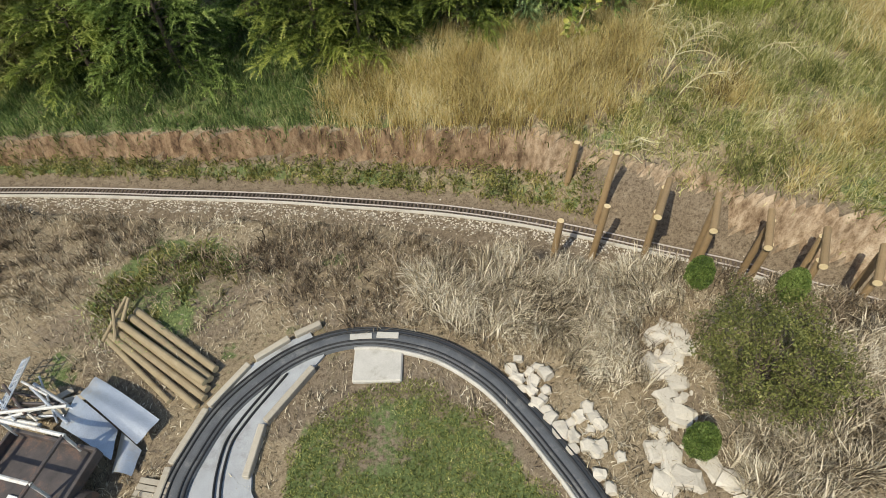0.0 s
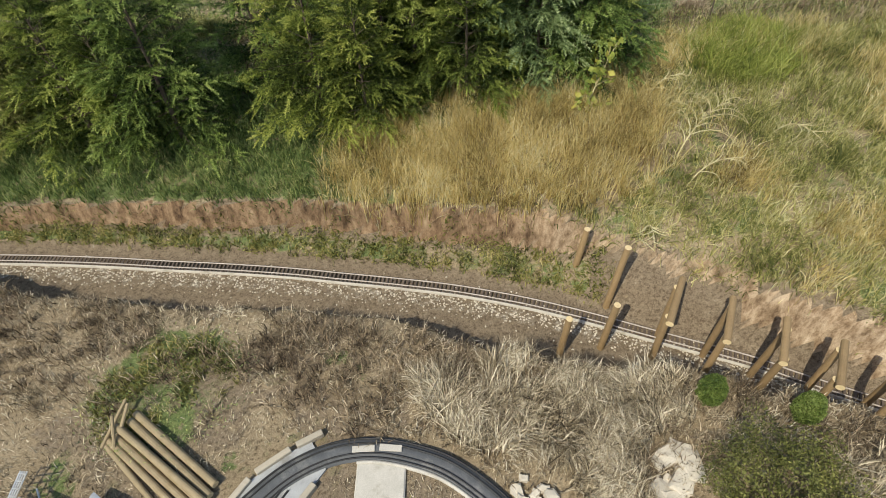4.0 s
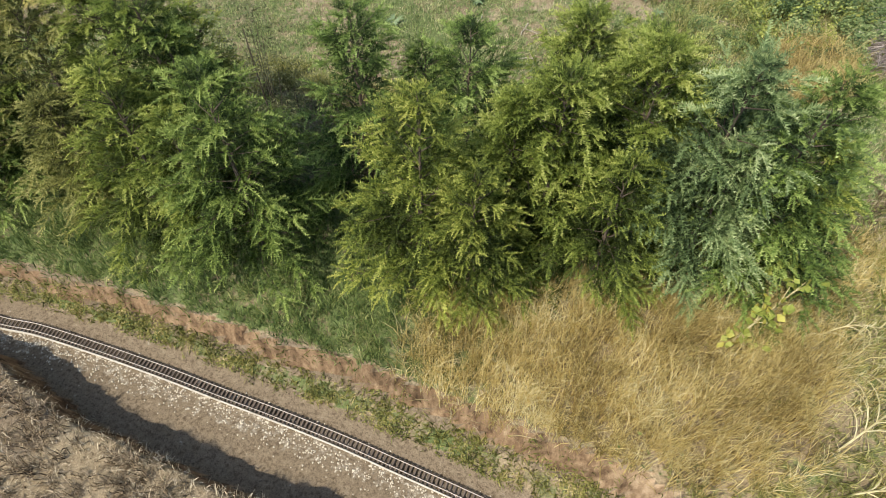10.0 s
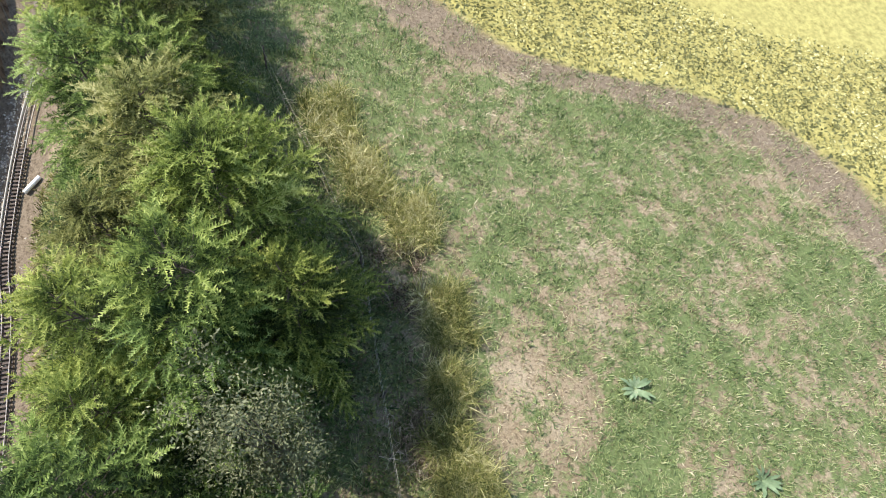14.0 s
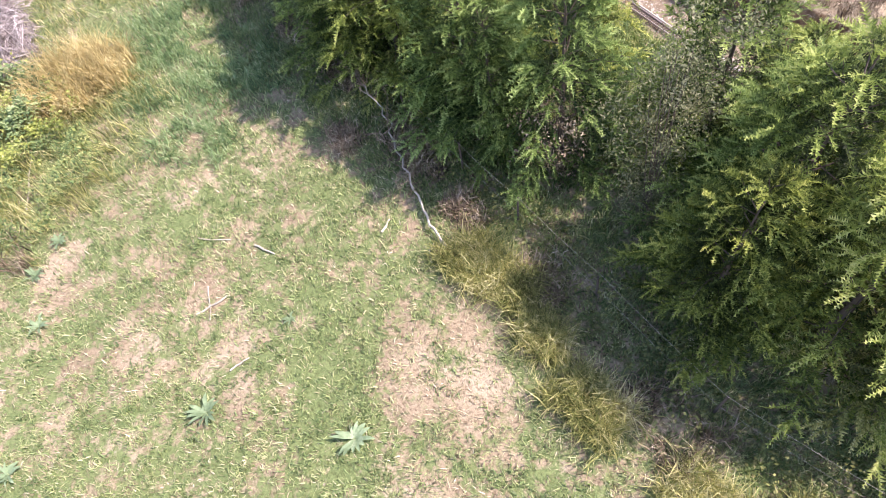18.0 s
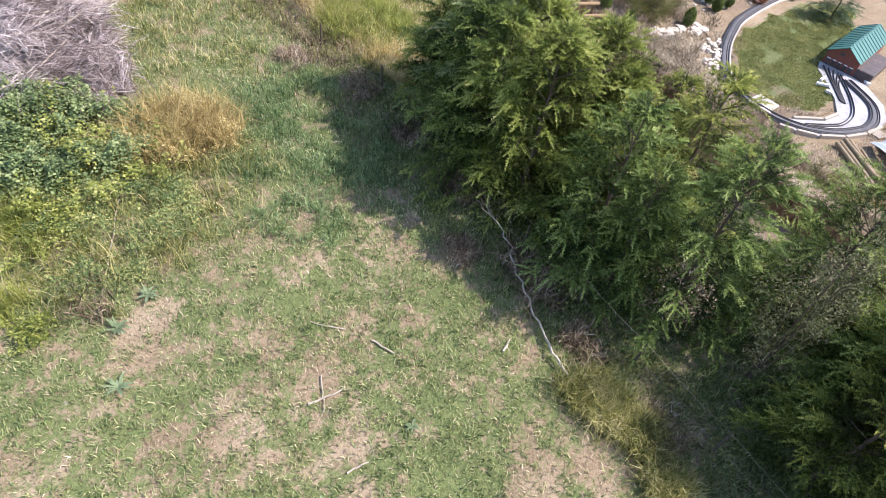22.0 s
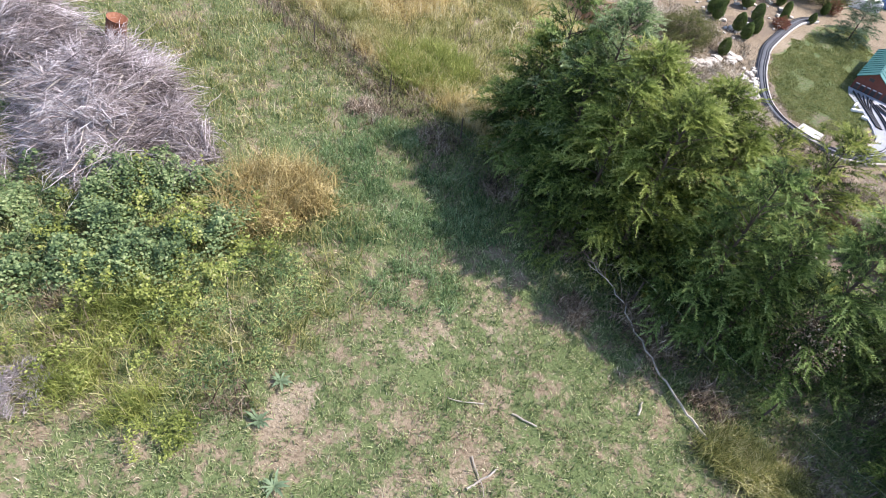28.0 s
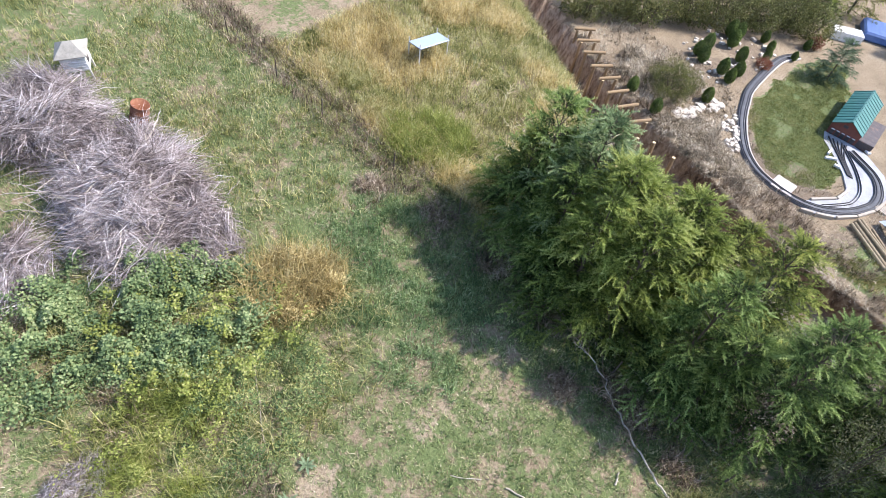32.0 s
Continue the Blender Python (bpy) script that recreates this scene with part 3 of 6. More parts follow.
def cover(x, y):
    """Lush, bare earth and gravel."""
    yn, ys, yt = np.interp(x, NLIP_X, NLIP_Y), np.interp(x, SLIP_X, SLIP_Y), np.interp(x, TRACK_X, TRACK_Y)
    north = y > yn + 0.15
    n1, n2, n3 = value_noise(x, y, 2.2, 11), value_noise(x, y, 0.9, 12), value_noise(x, y, 0.38, 13)
    lush = np.where(north, 0.6 + 0.25 * (n1 - 0.5) + 0.35 * (n2 - 0.5) + 0.6 * (n3 - 0.5), 0.05 + 0.25 * (n1 - 0.5))
    lush = np.maximum(lush, inside(LAWN, x + 0.5 * (n2 - 0.5) + 0.3 * (n3 - 0.5), y + 0.5 * (n1 - 0.5) + 0.4 * (n3 - 0.5)) * (0.62 + 0.35 * n2))
    lush = np.maximum(lush, in_ellipse(x, y, -5.6, 7.9, 1.5, 1.3, 0.4) * (0.35 + 0.6 * n3))
    # a bleached patch in the mown field, and the gold stand on the bank
    for cx, cy, r in ((1.4, 27.4, 0.6), (-1.4, 26.8, 0.5), (-3.0, 25.0, 0.5), (1.1, 24.0, 0.4), (-1.6, 25.0, 0.6), (2.5, 22.7, 0.5), (2.9, 29.6, 0.4), (-0.7, 20.9, 0.4), (-7.8, 24.4, 0.8), (-6.2, 23.2, 0.8), (-7.6, 22.7, 0.8), (-4.0, 25.7, 0.4), (-0.2, 25.2, 0.4)):
        lush = lush - 0.4 * in_ellipse(x, y, cx, cy, r * 1.3, r * 0.9, 2.5) * np.clip(1.8 * n3 - 0.1, 0, 1)
    lush = lush - 0.55 * in_ellipse(x, y, 1.6, 13.4, 4.0, 1.9, 0.1)
    lush = np.where(north & (x > 2.5) & (y < 18), lush - 0.3, lush)
    lush = np.where(north & (y < yn + 4.0), np.maximum(lush, (0.7 + 0.3 * (n3 - 0.5)) * smooth(1.0, -1.5, x + 2.5 * (n2 - 0.5))), lush)
    strip = north * smooth(2.2, 1.3, np.interp(x, YELLOW_X, YELLOW_Y) - y)
    lush = lush - 0.5 * strip
    bare = ((y > ys - 0.05) & (y < yn + 0.12)) * 0.9
    bare = np.maximum(bare, strip * 0.75)
    grass_strip = (y > yt + 0.62) & (y < yn - 0.25) & (x < 3.2)
    lush = np.where(grass_strip, 0.56 + 0.5 * (n2 - 0.5) + 0.5 * (n3 - 0.5), lush)
    bare = np.where(grass_strip, 0.2 + 0.4 * (n1 - 0.5), bare)
    bare = np.maximum(bare, 0.75 * (np.abs(np.hypot(x + 1.45, y - 2.6) - 3.1) < 0.5) * (y > 2.4) * (x > -3.2))
    bare = np.maximum(bare, 0.62 * smooth(0.4, 0.65, n2) * smooth(0.5, -2.0, x) * (y < ys) * (y > 4))
    lush = np.where((y < ys) & (x < 0) & (y > 5), np.maximum(lush, 0.62 * smooth(0.62, 0.8, n3) * smooth(0.3, 0.6, n1)), lush)
    furrow = (x > 6) * smooth(0.35, 0.1, np.abs(y - 18.35 + 0.12 * np.sin(x * 0.5)))
    bare = np.maximum(bare, 0.6 * furrow)
    bare = np.maximum(bare, 0.65 * in_ellipse(x, y, 4.6, -0.8, 2.0, 3.0, 0.0) * (n2 > 0.25))
    bare = np.maximum(bare, 0.7 * in_ellipse(x, y, 3.35, 4.7, 0.45, 1.6, 0.15))
    gravel = ((np.abs(y - yt + 0.28) < 0.34) * 0.36) * (y > ys)
    shade = north & (y < np.interp(x, [-16, -7, 0, 6], [19.5, 20.5, 20.5, 19.5])) & (y > np.interp(x, [-16, -7, 0, 6], [16, 17, 17, 17]))
    lush = np.where(shade & (x < 8), np.maximum(lush, 0.55 + 0.5 * (n3 - 0.5)), lush)
    return np.clip(np.stack([lush, bare, gravel], -1), 0, 1)


CV = cover(GX, GY)
layer = ground.data.color_attributes.new("cover", "FLOAT_COLOR", "POINT")
CROP = (smooth(-0.15, 0.15, GY - np.interp(GX, YELLOW_X, YELLOW_Y)) * (GX < 30))[..., None]
layer.data.foreach_set("color", np.concatenate([CV, CROP], -1).astype(np.float32).ravel())


def scatter(n, x0, x1, y0, y1, keep, seed):
    """Points on the ground in a rectangle, where keep(x, y) is over a random number."""
    g = np.random.default_rng(seed)
    x, y = g.uniform(x0, x1, n), g.uniform(y0, y1, n)
    k = keep(x, y) > g.uniform(0, 1, n)
    x, y = x[k], y[k]
    return np.stack([x, y, land(x, y) - 0.01], 1)

# ---- the cedar hedge ----
def cedar_meshes(seed, tall, wide, limbs_n=96):
    """Trunk, crown and limb wood of one cedar: limbs set with drooping, pointed sprays of short scale leaves."""
    g = np.random.default_rng(seed)
    base, axis_, length, along_limb = [], [], [], []
    limbs = []
    for k, u in enumerate(np.sort(g.uniform(0.02, 1.0, limbs_n) ** 0.85)):
        z = u * tall
        reach = wide * (1 - u) ** 0.85 * (0.7 + 0.3 * min(1, u * 6)) * g.uniform(0.55, 1.22) + 0.12
        az = k * 2.39996 + g.normal(0, 0.4)
        rise = 0.16 + 0.95 * u + g.normal(0, 0.12)
        d, lat = np.array([math.cos(az), math.sin(az), 0]), np.array([-math.sin(az), math.cos(az), 0])
        m = max(4, int(reach * 6.5))
        s = np.linspace(0.3, 1, m)
        p = np.outer(s * reach, d) + np.outer(0.1 * reach * np.sin(s * 3 + k), lat) + np.array([0, 0, 1.0]) * (z + reach * (rise * s - 0.5 * s**2 * (1 - u)))[:, None]
        limbs.append(([0, 0, z], p[m // 2], p[-1]))
        for j, (q, sk) in enumerate(zip(p, s)):
            for side_ in (-1, 1, 0) if j % 2 else (-1, 1):
                a2 = az + side_ * g.uniform(0.45, 1.05) + g.normal(0, 0.12)
                el = g.normal(0.2 + 0.45 * u, 0.22)
                base.append(q + g.normal(0, 0.03, 3))
                axis_.append([math.cos(a2) * math.cos(el), math.sin(a2) * math.cos(el), math.sin(el)])
                length.append((0.3 + 0.3 * min(1.0, reach) * (1.15 - sk)) * g.uniform(0.65, 1.35))
                along_limb.append(sk)
        for _ in range(2):
            base.append(p[-1] + g.normal(0, 0.03, 3))
            axis_.append([d[0] + g.normal(0, 0.25), d[1] + g.normal(0, 0.25), rise - 0.5 + g.normal(0, 0.2)])
            length.append(g.uniform(0.3, 0.55))
            along_limb.append(1.0)
    for _ in range(9):
        base.append(np.array([0, 0, tall * g.uniform(0.86, 0.99)]) + g.normal(0, 0.03, 3))
        axis_.append([g.normal(0, 0.35), g.normal(0, 0.35), 1.0])
        length.append(0.42)
        along_limb.append(1.0)
    base, axis_, length, along_limb = np.array(base), np.array(axis_), np.array(length), np.array(along_limb)
    axis_ /= np.linalg.norm(axis_, axis=1, keepdims=True)
    n = len(length)
    side = np.cross(axis_, np.array([0, 0, 1.0]) + g.normal(0, 0.35, (n, 3)))
    side /= np.linalg.norm(side, axis=1, keepdims=True)
    up = np.cross(side, axis_)
    droop = g.uniform(0.12, 0.5, n)
    along = lambda f: base + axis_ * (length * f)[:, None] - np.array([0, 0, 1.0]) * (length * droop * f * f)[:, None]
    vs, tone = [], []
    count = 19
    for j in range(count):
        f = 0.06 + 0.94 * j / count
        sgn = 1 if j % 2 else -1
        o, o2 = along(f), along(f + 0.08)
        lean_ = axis_ * 0.75 + side * (sgn * g.uniform(0.5, 1.0, n))[:, None] + up * g.normal(0.1, 0.35, n)[:, None]
        lean_ /= np.linalg.norm(lean_, axis=1, keepdims=True)
        ll = (0.04 + 0.26 * length * (1 - f) ** 0.8 * 0.6) * g.uniform(0.6, 1.35, n)
        tip = o + lean_ * ll[:, None]
        vs.append(np.stack([o, o2, tip], 1))
        # below zero near the trunk, painting shade inside the crown; highest at the tips
        tone.append(np.repeat((0.75 * along_limb**2 - 0.5 + 0.5 * f * along_limb), 3))
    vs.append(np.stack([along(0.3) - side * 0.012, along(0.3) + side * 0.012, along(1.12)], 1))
    tone.append(np.repeat(along_limb * 0.5, 3))
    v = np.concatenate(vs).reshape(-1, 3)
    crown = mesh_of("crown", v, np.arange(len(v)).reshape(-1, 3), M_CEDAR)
    shade = crown.attributes.new("tip_and_shade", "FLOAT", "POINT")
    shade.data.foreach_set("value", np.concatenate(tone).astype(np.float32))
    bm = bmesh.new()
    rod(bm, (0, 0, -0.15), (0, 0, tall * 0.5), 0.085, 0.04)
    rod(bm, (0, 0, tall * 0.5), (0, 0, tall * 0.98), 0.04, 0.008, 6)
    trunk = bm_mesh("trunk", bm, M_BARK)
    bm = bmesh.new()
    for a, b, c in limbs[::2]:
        rod(bm, a, b, 0.016, 0.009, 4, False)
        rod(bm, b, c, 0.009, 0.003, 4, False)
    return trunk, crown, bm_mesh("limb_wood", bm, M_BARK)


CEDARS = []
CEDAR_KINDS = [(M_CEDAR, "bushy dark green cedar in a dense hedge row", 4.9, 2.05), (M_LIMECEDAR, "yellow-green cedar with feathery sprays in a hedge row", 4.9, 2.15), (M_CEDAR, "tall narrow green cedar in a dense hedge row", 5.3, 1.75), (M_PALECEDAR, "pale blue-green cedar at the hedge's end", 4.9, 2.1), (M_OLDCEDAR, "olive-brown cedar with drooping sprays in a hedge row", 4.7, 2.2)]
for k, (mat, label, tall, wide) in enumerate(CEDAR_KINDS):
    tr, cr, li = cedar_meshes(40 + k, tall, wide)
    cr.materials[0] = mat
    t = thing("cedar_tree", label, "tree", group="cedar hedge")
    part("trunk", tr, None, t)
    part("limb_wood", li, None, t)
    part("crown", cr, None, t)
    CEDARS.append(t)
# place, size and kind
HEDGE = [(-6.9, 15.2, 0.98, 0), (-0.4, 18.1, 0.98, 1), (-9.3, 17.2, 1.0, 2), (2.3, 16.6, 1.05, 3), (-12.2, 17.05, 1, 4), (-9.4, 15.6, 0.88, 0), (3.7, 16.7, 1.0, 0), (-0.6, 16.5, 0.95, 1), (1.0, 17.2, 1.0, 1), (-3.1, 15.6, 0.92, 0), (-1.9, 14.9, 0.72, 0), (2.6, 16.2, 0.76, 3), (-8.7, 16.9, 0.88, 0), (-4.9, 17.5, 0.95, 2), (-10.9, 17.75, 1, 1), (-2.6, 17.9, 0.9, 0), (0.9, 18.2, 0.92, 0), (-13.6, 17.0, 0.85, 2), (-15.4, 16.6, 0.86, 0), (-17.4, 16.8, 0.86, 4), (-19.4, 16.9, 0.9, 0), (-14.3, 15.8, 0.83, 0), (-17, 15.6, 0.83, 0), (-24.6, 21.3, 1.1, 0), (-24.2, 23.6, 1.1, 2), (-24.2, 26.15, 1.2, 0), (-26, 22.75, 1.3, 0), (-1.4, 16.6, 0.8, 1), (-8.2, 15.4, 0.72, 0), (4.2, 16.8, 0.72, 0), (2.2, 17.7, 0.82, 0), (-3.6, 18.2, 0.72, 2), (-9.2, 18.4, 0.78, 0), (-11.3, 15.7, 0.7, 4), (0.7, 15.6, 0.74, 0), (-22.8, 28, 1.2, 0), (-23.5, 31, 1.2, 0), (-20.8, 17.3, 0.62, 0)]
for k, (x, y, s, kind) in enumerate(HEDGE):
    m = Matrix.Translation((x, y, float(land(x, y)))) @ Matrix.Rotation(k * 1.7, 4, "Z") @ Matrix.Diagonal((s, s, s, 1))
    if k < len(CEDARS):
        CEDARS[kind].matrix_basis = m
    else:
        copy_thing(CEDARS[kind], m).matrix_basis = m

# ---- the railway in the cutting ----
def sweep(line, z, profile):
    """A strip along a line: profile of (offset to the left, height) pairs, z the line's heights."""
    d = np.gradient(line, axis=0)
    d /= np.linalg.norm(d, axis=1, keepdims=True)
    nrm = np.stack([-d[:, 1], d[:, 0]], 1)
    k = len(profile)
    v = np.stack([np.concatenate([line + nrm * o, (z + h)[:, None]], 1) for o, h in profile], 1)
    i = np.arange(len(line) - 1)[:, None] * k + np.arange(k - 1)
    f = np.stack([i, i + k, i + k + 1, i + 1], -1).reshape(-1, 4)
    return v.reshape(-1, 3), f


def bar_profile(o, w, lo, hi):
    return [(o - w / 2, lo), (o - w / 2, hi), (o + w / 2, hi), (o + w / 2, lo), (o - w / 2, lo)]


cut = ribbon_line(TRACK_X, TRACK_Y, 0.1)
cutz = np.full(len(cut), -0.97)
track = thing("railway_track", "narrow garden railway track with dark sleepers in a cutting", "railway track")
for side in (-0.09, 0.09):
    v, f = sweep(cut, cutz, bar_profile(side, 0.012, 0.025, 0.06))
    part("rail", mesh_of("rail", v, f, M_RAIL), None, track)
v, f = sweep(cut, cutz, bar_profile(-0.175, 0.022, -0.05, 0.045))
part("edging_board", mesh_of("edging_board", v, f, M_CONCRETE), None, track, "pale weathered edging board beside the sleepers")
bm = bmesh.new()
box(bm, 0.05, 0.29, 0.035, None, 0.006)
sleeper_mesh = bm_mesh("sleeper", bm, M_SLEEPER)
heads = np.arctan2(*np.gradient(cut, axis=0).T[::-1])

# ---- the loop on its tarred bed ----
LOOP = ribbon_line([2.2, 2.64, 2.5, 2.1, 1.67, 1.3, 0.92, 0.44, -0.2, -0.78, -1.56, -2.31, -3.0, -3.54, -4.03, -4.36, -4.56, -4.45, -3.9, -2.6],
                   [-4.2, -2.7, 0.73, 2.3, 3.44, 4.17, 4.82, 5.48, 6.03, 6.31, 6.5, 6.47, 6.21, 5.8, 5.26, 4.61, 3.91, 3.0, 2.1, 1.3], 0.1)
LZ = land(LOOP[:, 0], LOOP[:, 1])
LZ = np.convolve(np.pad(LZ, 8, "edge"), np.ones(17) / 17, "valid") + 0.04
bed = thing("roadbed", "black tarred roadbed of a garden railway loop", "railway track")
v, f = sweep(LOOP, LZ, [(-0.21, -0.15), (-0.2, 0.05), (0.2, 0.05), (0.21, -0.15)])
part("bed", mesh_of("bed", v, f, M_ROADBED), None, bed)
for o in (-0.17, -0.09, 0.09, 0.17):
    v, f = sweep(LOOP, LZ, bar_profile(o, 0.022, 0.04, 0.075))
    part("rail", mesh_of("rail", v, f, M_DARKRAIL), None, bed)
v, f = sweep(LOOP[:130], LZ[:130], bar_profile(0.235, 0.05, -0.12, 0.045))
part("curb", mesh_of("curb", v, f, M_CONCRETE), None, bed, "thin pale concrete curb")
SIDING = ribbon_line([-3.1, -3.69, -3.9, -3.85, -3.3, -2.2], [5.9, 5.04, 4.5, 3.6, 2.5, 1.1], 0.1)
sid = thing("siding_track", "dark siding rails on pale concrete", "railway track")
for o in (-0.05, 0.05):
    v, f = sweep(SIDING, np.full(len(SIDING), 0.075), bar_profile(o, 0.02, -0.03, 0.025))
    part("rail", mesh_of("rail", v, f, M_DARKRAIL), None, sid)
for k in range(5):
    fan = ribbon_line([-3.35 + 0.05 * k, -2.6 + 0.08 * k, -2.35 + 0.22 * k], [3.1, 2.0, 1.0], 0.1)
    v, f = sweep(fan, np.full(len(fan), 0.075), bar_profile(0, 0.035, -0.03, 0.022))
    part("rail", mesh_of("rail", v, f, M_DARKRAIL), None, sid)


def plate(bm, outline, z0, z1):
    """A flat slab with the given outline."""
    lo, hi = [bm.verts.new((x, y, z0)) for x, y in outline], [bm.verts.new((x, y, z1)) for x, y in outline]
    bm.faces.new(hi)
    for a, b, c, d in zip(lo, np.roll(lo, -1), np.roll(hi, -1), hi):
        bm.faces.new((a, b, c, d))
    bmesh.ops.recalc_face_normals(bm, faces=bm.faces)
    return bm


apron = new("concrete_apron", bm_mesh("concrete_apron", plate(bmesh.new(), [(-2.75, 6.72), (-3.3, 6.45), (-3.9, 5.95), (-4.35, 5.3), (-4.68, 4.5), (-4.86, 3.7), (-4.8, 2.7), (-4.3, 1.7), (-3.3, 0.9), (-2.2, 0.6),
                                                         (-1.25, 0.8), (-1.5, 1.5), (-2.3, 2.3), (-2.95, 3.1), (-3.4, 3.9), (-3.48, 4.6), (-3.2, 5.25), (-2.72, 5.85), (-2.45, 6.2)], -0.1, 0.05), M_APRON))
tagged(apron, "grey poured concrete apron under the loop", "concrete slab")
for a, b in (((-4.86, 3.4), (-4.72, 4.35)), ((-4.7, 4.4), (-4.33, 5.3)), ((-4.3, 5.35), (-3.75, 6.1)), ((-3.66, 6.2), (-3.1, 6.58)), ((-3.0, 6.64), (-2.55, 6.86)), ((-2.62, 5.95), (-3.32, 5.0)), ((-3.36, 4.95), (-3.5, 4.1))):
    a, b = Vector((*a, 0)), Vector((*b, 0))
    bm = bmesh.new()
    box(bm, (b - a).length, 0.11, 0.2, None, 0.012)
    ob = new("edging_timber", bm_mesh("edging_timber", bm, M_TIMBER))
    ob.matrix_basis = Matrix.Translation(((a + b) / 2) + Vector((0, 0, -0.06))) @ Matrix.Rotation(math.atan2((b - a).y, (b - a).x), 4, "Z")
    tagged(ob, "weathered grey timber edging the concrete", "timber", "edging timbers")
bm = bmesh.new()
box(bm, 0.86, 0.66, 0.12, pose(-1.5, 5.93, -0.05, 0, 0, -3), 0.025)
tagged(new("concrete_pad", bm_mesh("concrete_pad", bm, M_CONCRETE)), "pale concrete slab on bare soil beside the loop", "slab")
for x, y, r in ((-1.8, 6.5, 0), (-1.32, 6.49, -7)):
    bm = bmesh.new()
    box(bm, 0.4, 0.12, 0.05, None, 0.008)
    ob = new("paver", bm_mesh("paver", bm, M_CONCRETE))
    ob.matrix_basis = pose(x, y, 0.075, 0, 0, r)
    tagged(ob, "pale concrete paver laid between the rails", "paver", "pavers")

# ---- posts and trestle bents ----
def post_mesh(h, r):
    bm = bmesh.new()
    rod(bm, (0, 0, -0.2), (0, 0, h), r * 1.05, r * 0.95, 12)
    me = bm_mesh("post", bm, M_POST)
    me.materials.append(M_SAWN)
    for p in me.polygons:
        if len(p.vertices) > 4 and p.normal.z > 0.5:
            p.material_index = 1
    return me


for x, y, h, lean in ((2.9, 10.85, 1.35, 4), (3.47, 9.93, 2.05, 3), (3.12, 8.9, 1.55, 3), (2.2, 8.78, 1.35, 2)):
    ob = new("fence_post", post_mesh(h, 0.075))
    ob.matrix_basis = pose(x, y, -0.7 if y > 10.5 else -1.0, 0, lean, 20)
    tagged(ob, "round brown treated post standing in the cutting", "post", "trestle posts")
BENTS = [((3.97, 8.28), (4.48, 9.2)), ((4.88, 7.83), (5.3, 8.68)), ((5.7, 7.33), (6.12, 8.15)), ((6.47, 6.82), (6.93, 7.6)), ((7.2, 6.38), (7.72, 7.1)), ((8.0, 5.75), (8.6, 6.5)), ((8.75, 5.15), (9.35, 5.9)), ((9.45, 4.5), (10.05, 5.2))]
for k, (a, b) in enumerate(BENTS):
    ax, ay, bx, by = *a, *b
    cx, cy, turn = (ax + bx) / 2, (ay + by) / 2, math.degrees(math.atan2(by - ay, bx - ax)) - 90
    ln = math.hypot(bx - ax, by - ay)
    bent = thing("trestle_bent", "two round brown posts capped by a round beam", "trestle", pose(cx, cy, -0.98, 0, 0, turn), "trestle bents")
    for s in (-0.36, 0.36):
        part("post", post_mesh(1.78, 0.07), None, bent, "", pose(0, s * ln, 0, 0, (k % 3 - 1) * 1.5, 0))
    bm = bmesh.new()
    rod(bm, (0, -ln / 2 - 0.06, 1.84), (0, ln / 2 + 0.06, 1.84), 0.075, 0.068, 12)
    me = bm_mesh("beam", bm, M_POST)
    me.materials.append(M_SAWN)
    for p in me.polygons:
        p.material_index = int(len(p.vertices) > 4)
    part("beam", me, None, bent)

# ---- stacked logs and poles ----
for a, b, r, z in (((-6.47, 6.87), (-5.0, 5.5), 0.06, 0), ((-6.43, 6.95), (-4.5, 5.36), 0.075, 0), ((-6.3, 7.0), (-4.4, 5.5), 0.08, 0), ((-6.22, 7.12), (-4.38, 5.66), 0.085, 0), ((-6.12, 7.28), (-4.36, 5.84), 0.09, 0), ((-6.05, 7.42), (-4.3, 6.02), 0.085, 0), ((-6.3, 7.15), (-4.4, 5.72), 0.075, 0.13)):
    a, b = Vector((*a, 0)), Vector((*b, 0))
    bm = bmesh.new()
    rod(bm, (0, 0, 0), (0, 0, (b - a).length), r * 0.86, r * 0.78, 12)
    me = bm_mesh("log", bm, M_LOG)
    me.materials.append(M_SAWN)
    for p in me.polygons:
        p.material_index = int(len(p.vertices) > 4)
    ob = new("log", me)
    ob.matrix_basis = Matrix.Translation(a + Vector((0, 0, float(land(a.x, a.y)) + r + z))) @ (b - a).to_track_quat("Z", "Y").to_matrix().to_4x4()
    tagged(ob, "long peeled round log in a stack on dry grass", "log", "stacked logs")
for a, b in (((-6.5, 6.8, 0.1), (-6.2, 7.6, 0.35)), ((-6.25, 6.75, 0.1), (-6.3, 7.25, 0.45)), ((-6.2, 7.05, 0.2), (-6.05, 7.45, 0.5))):
    bm = bmesh.new()
    rod(bm, a, b, 0.035, 0.03, 8)
    tagged(new("wooden_stake", bm_mesh("wooden_stake", bm, M_LOG)), "short wooden stake leaning on the log stack", "stake", "stakes")

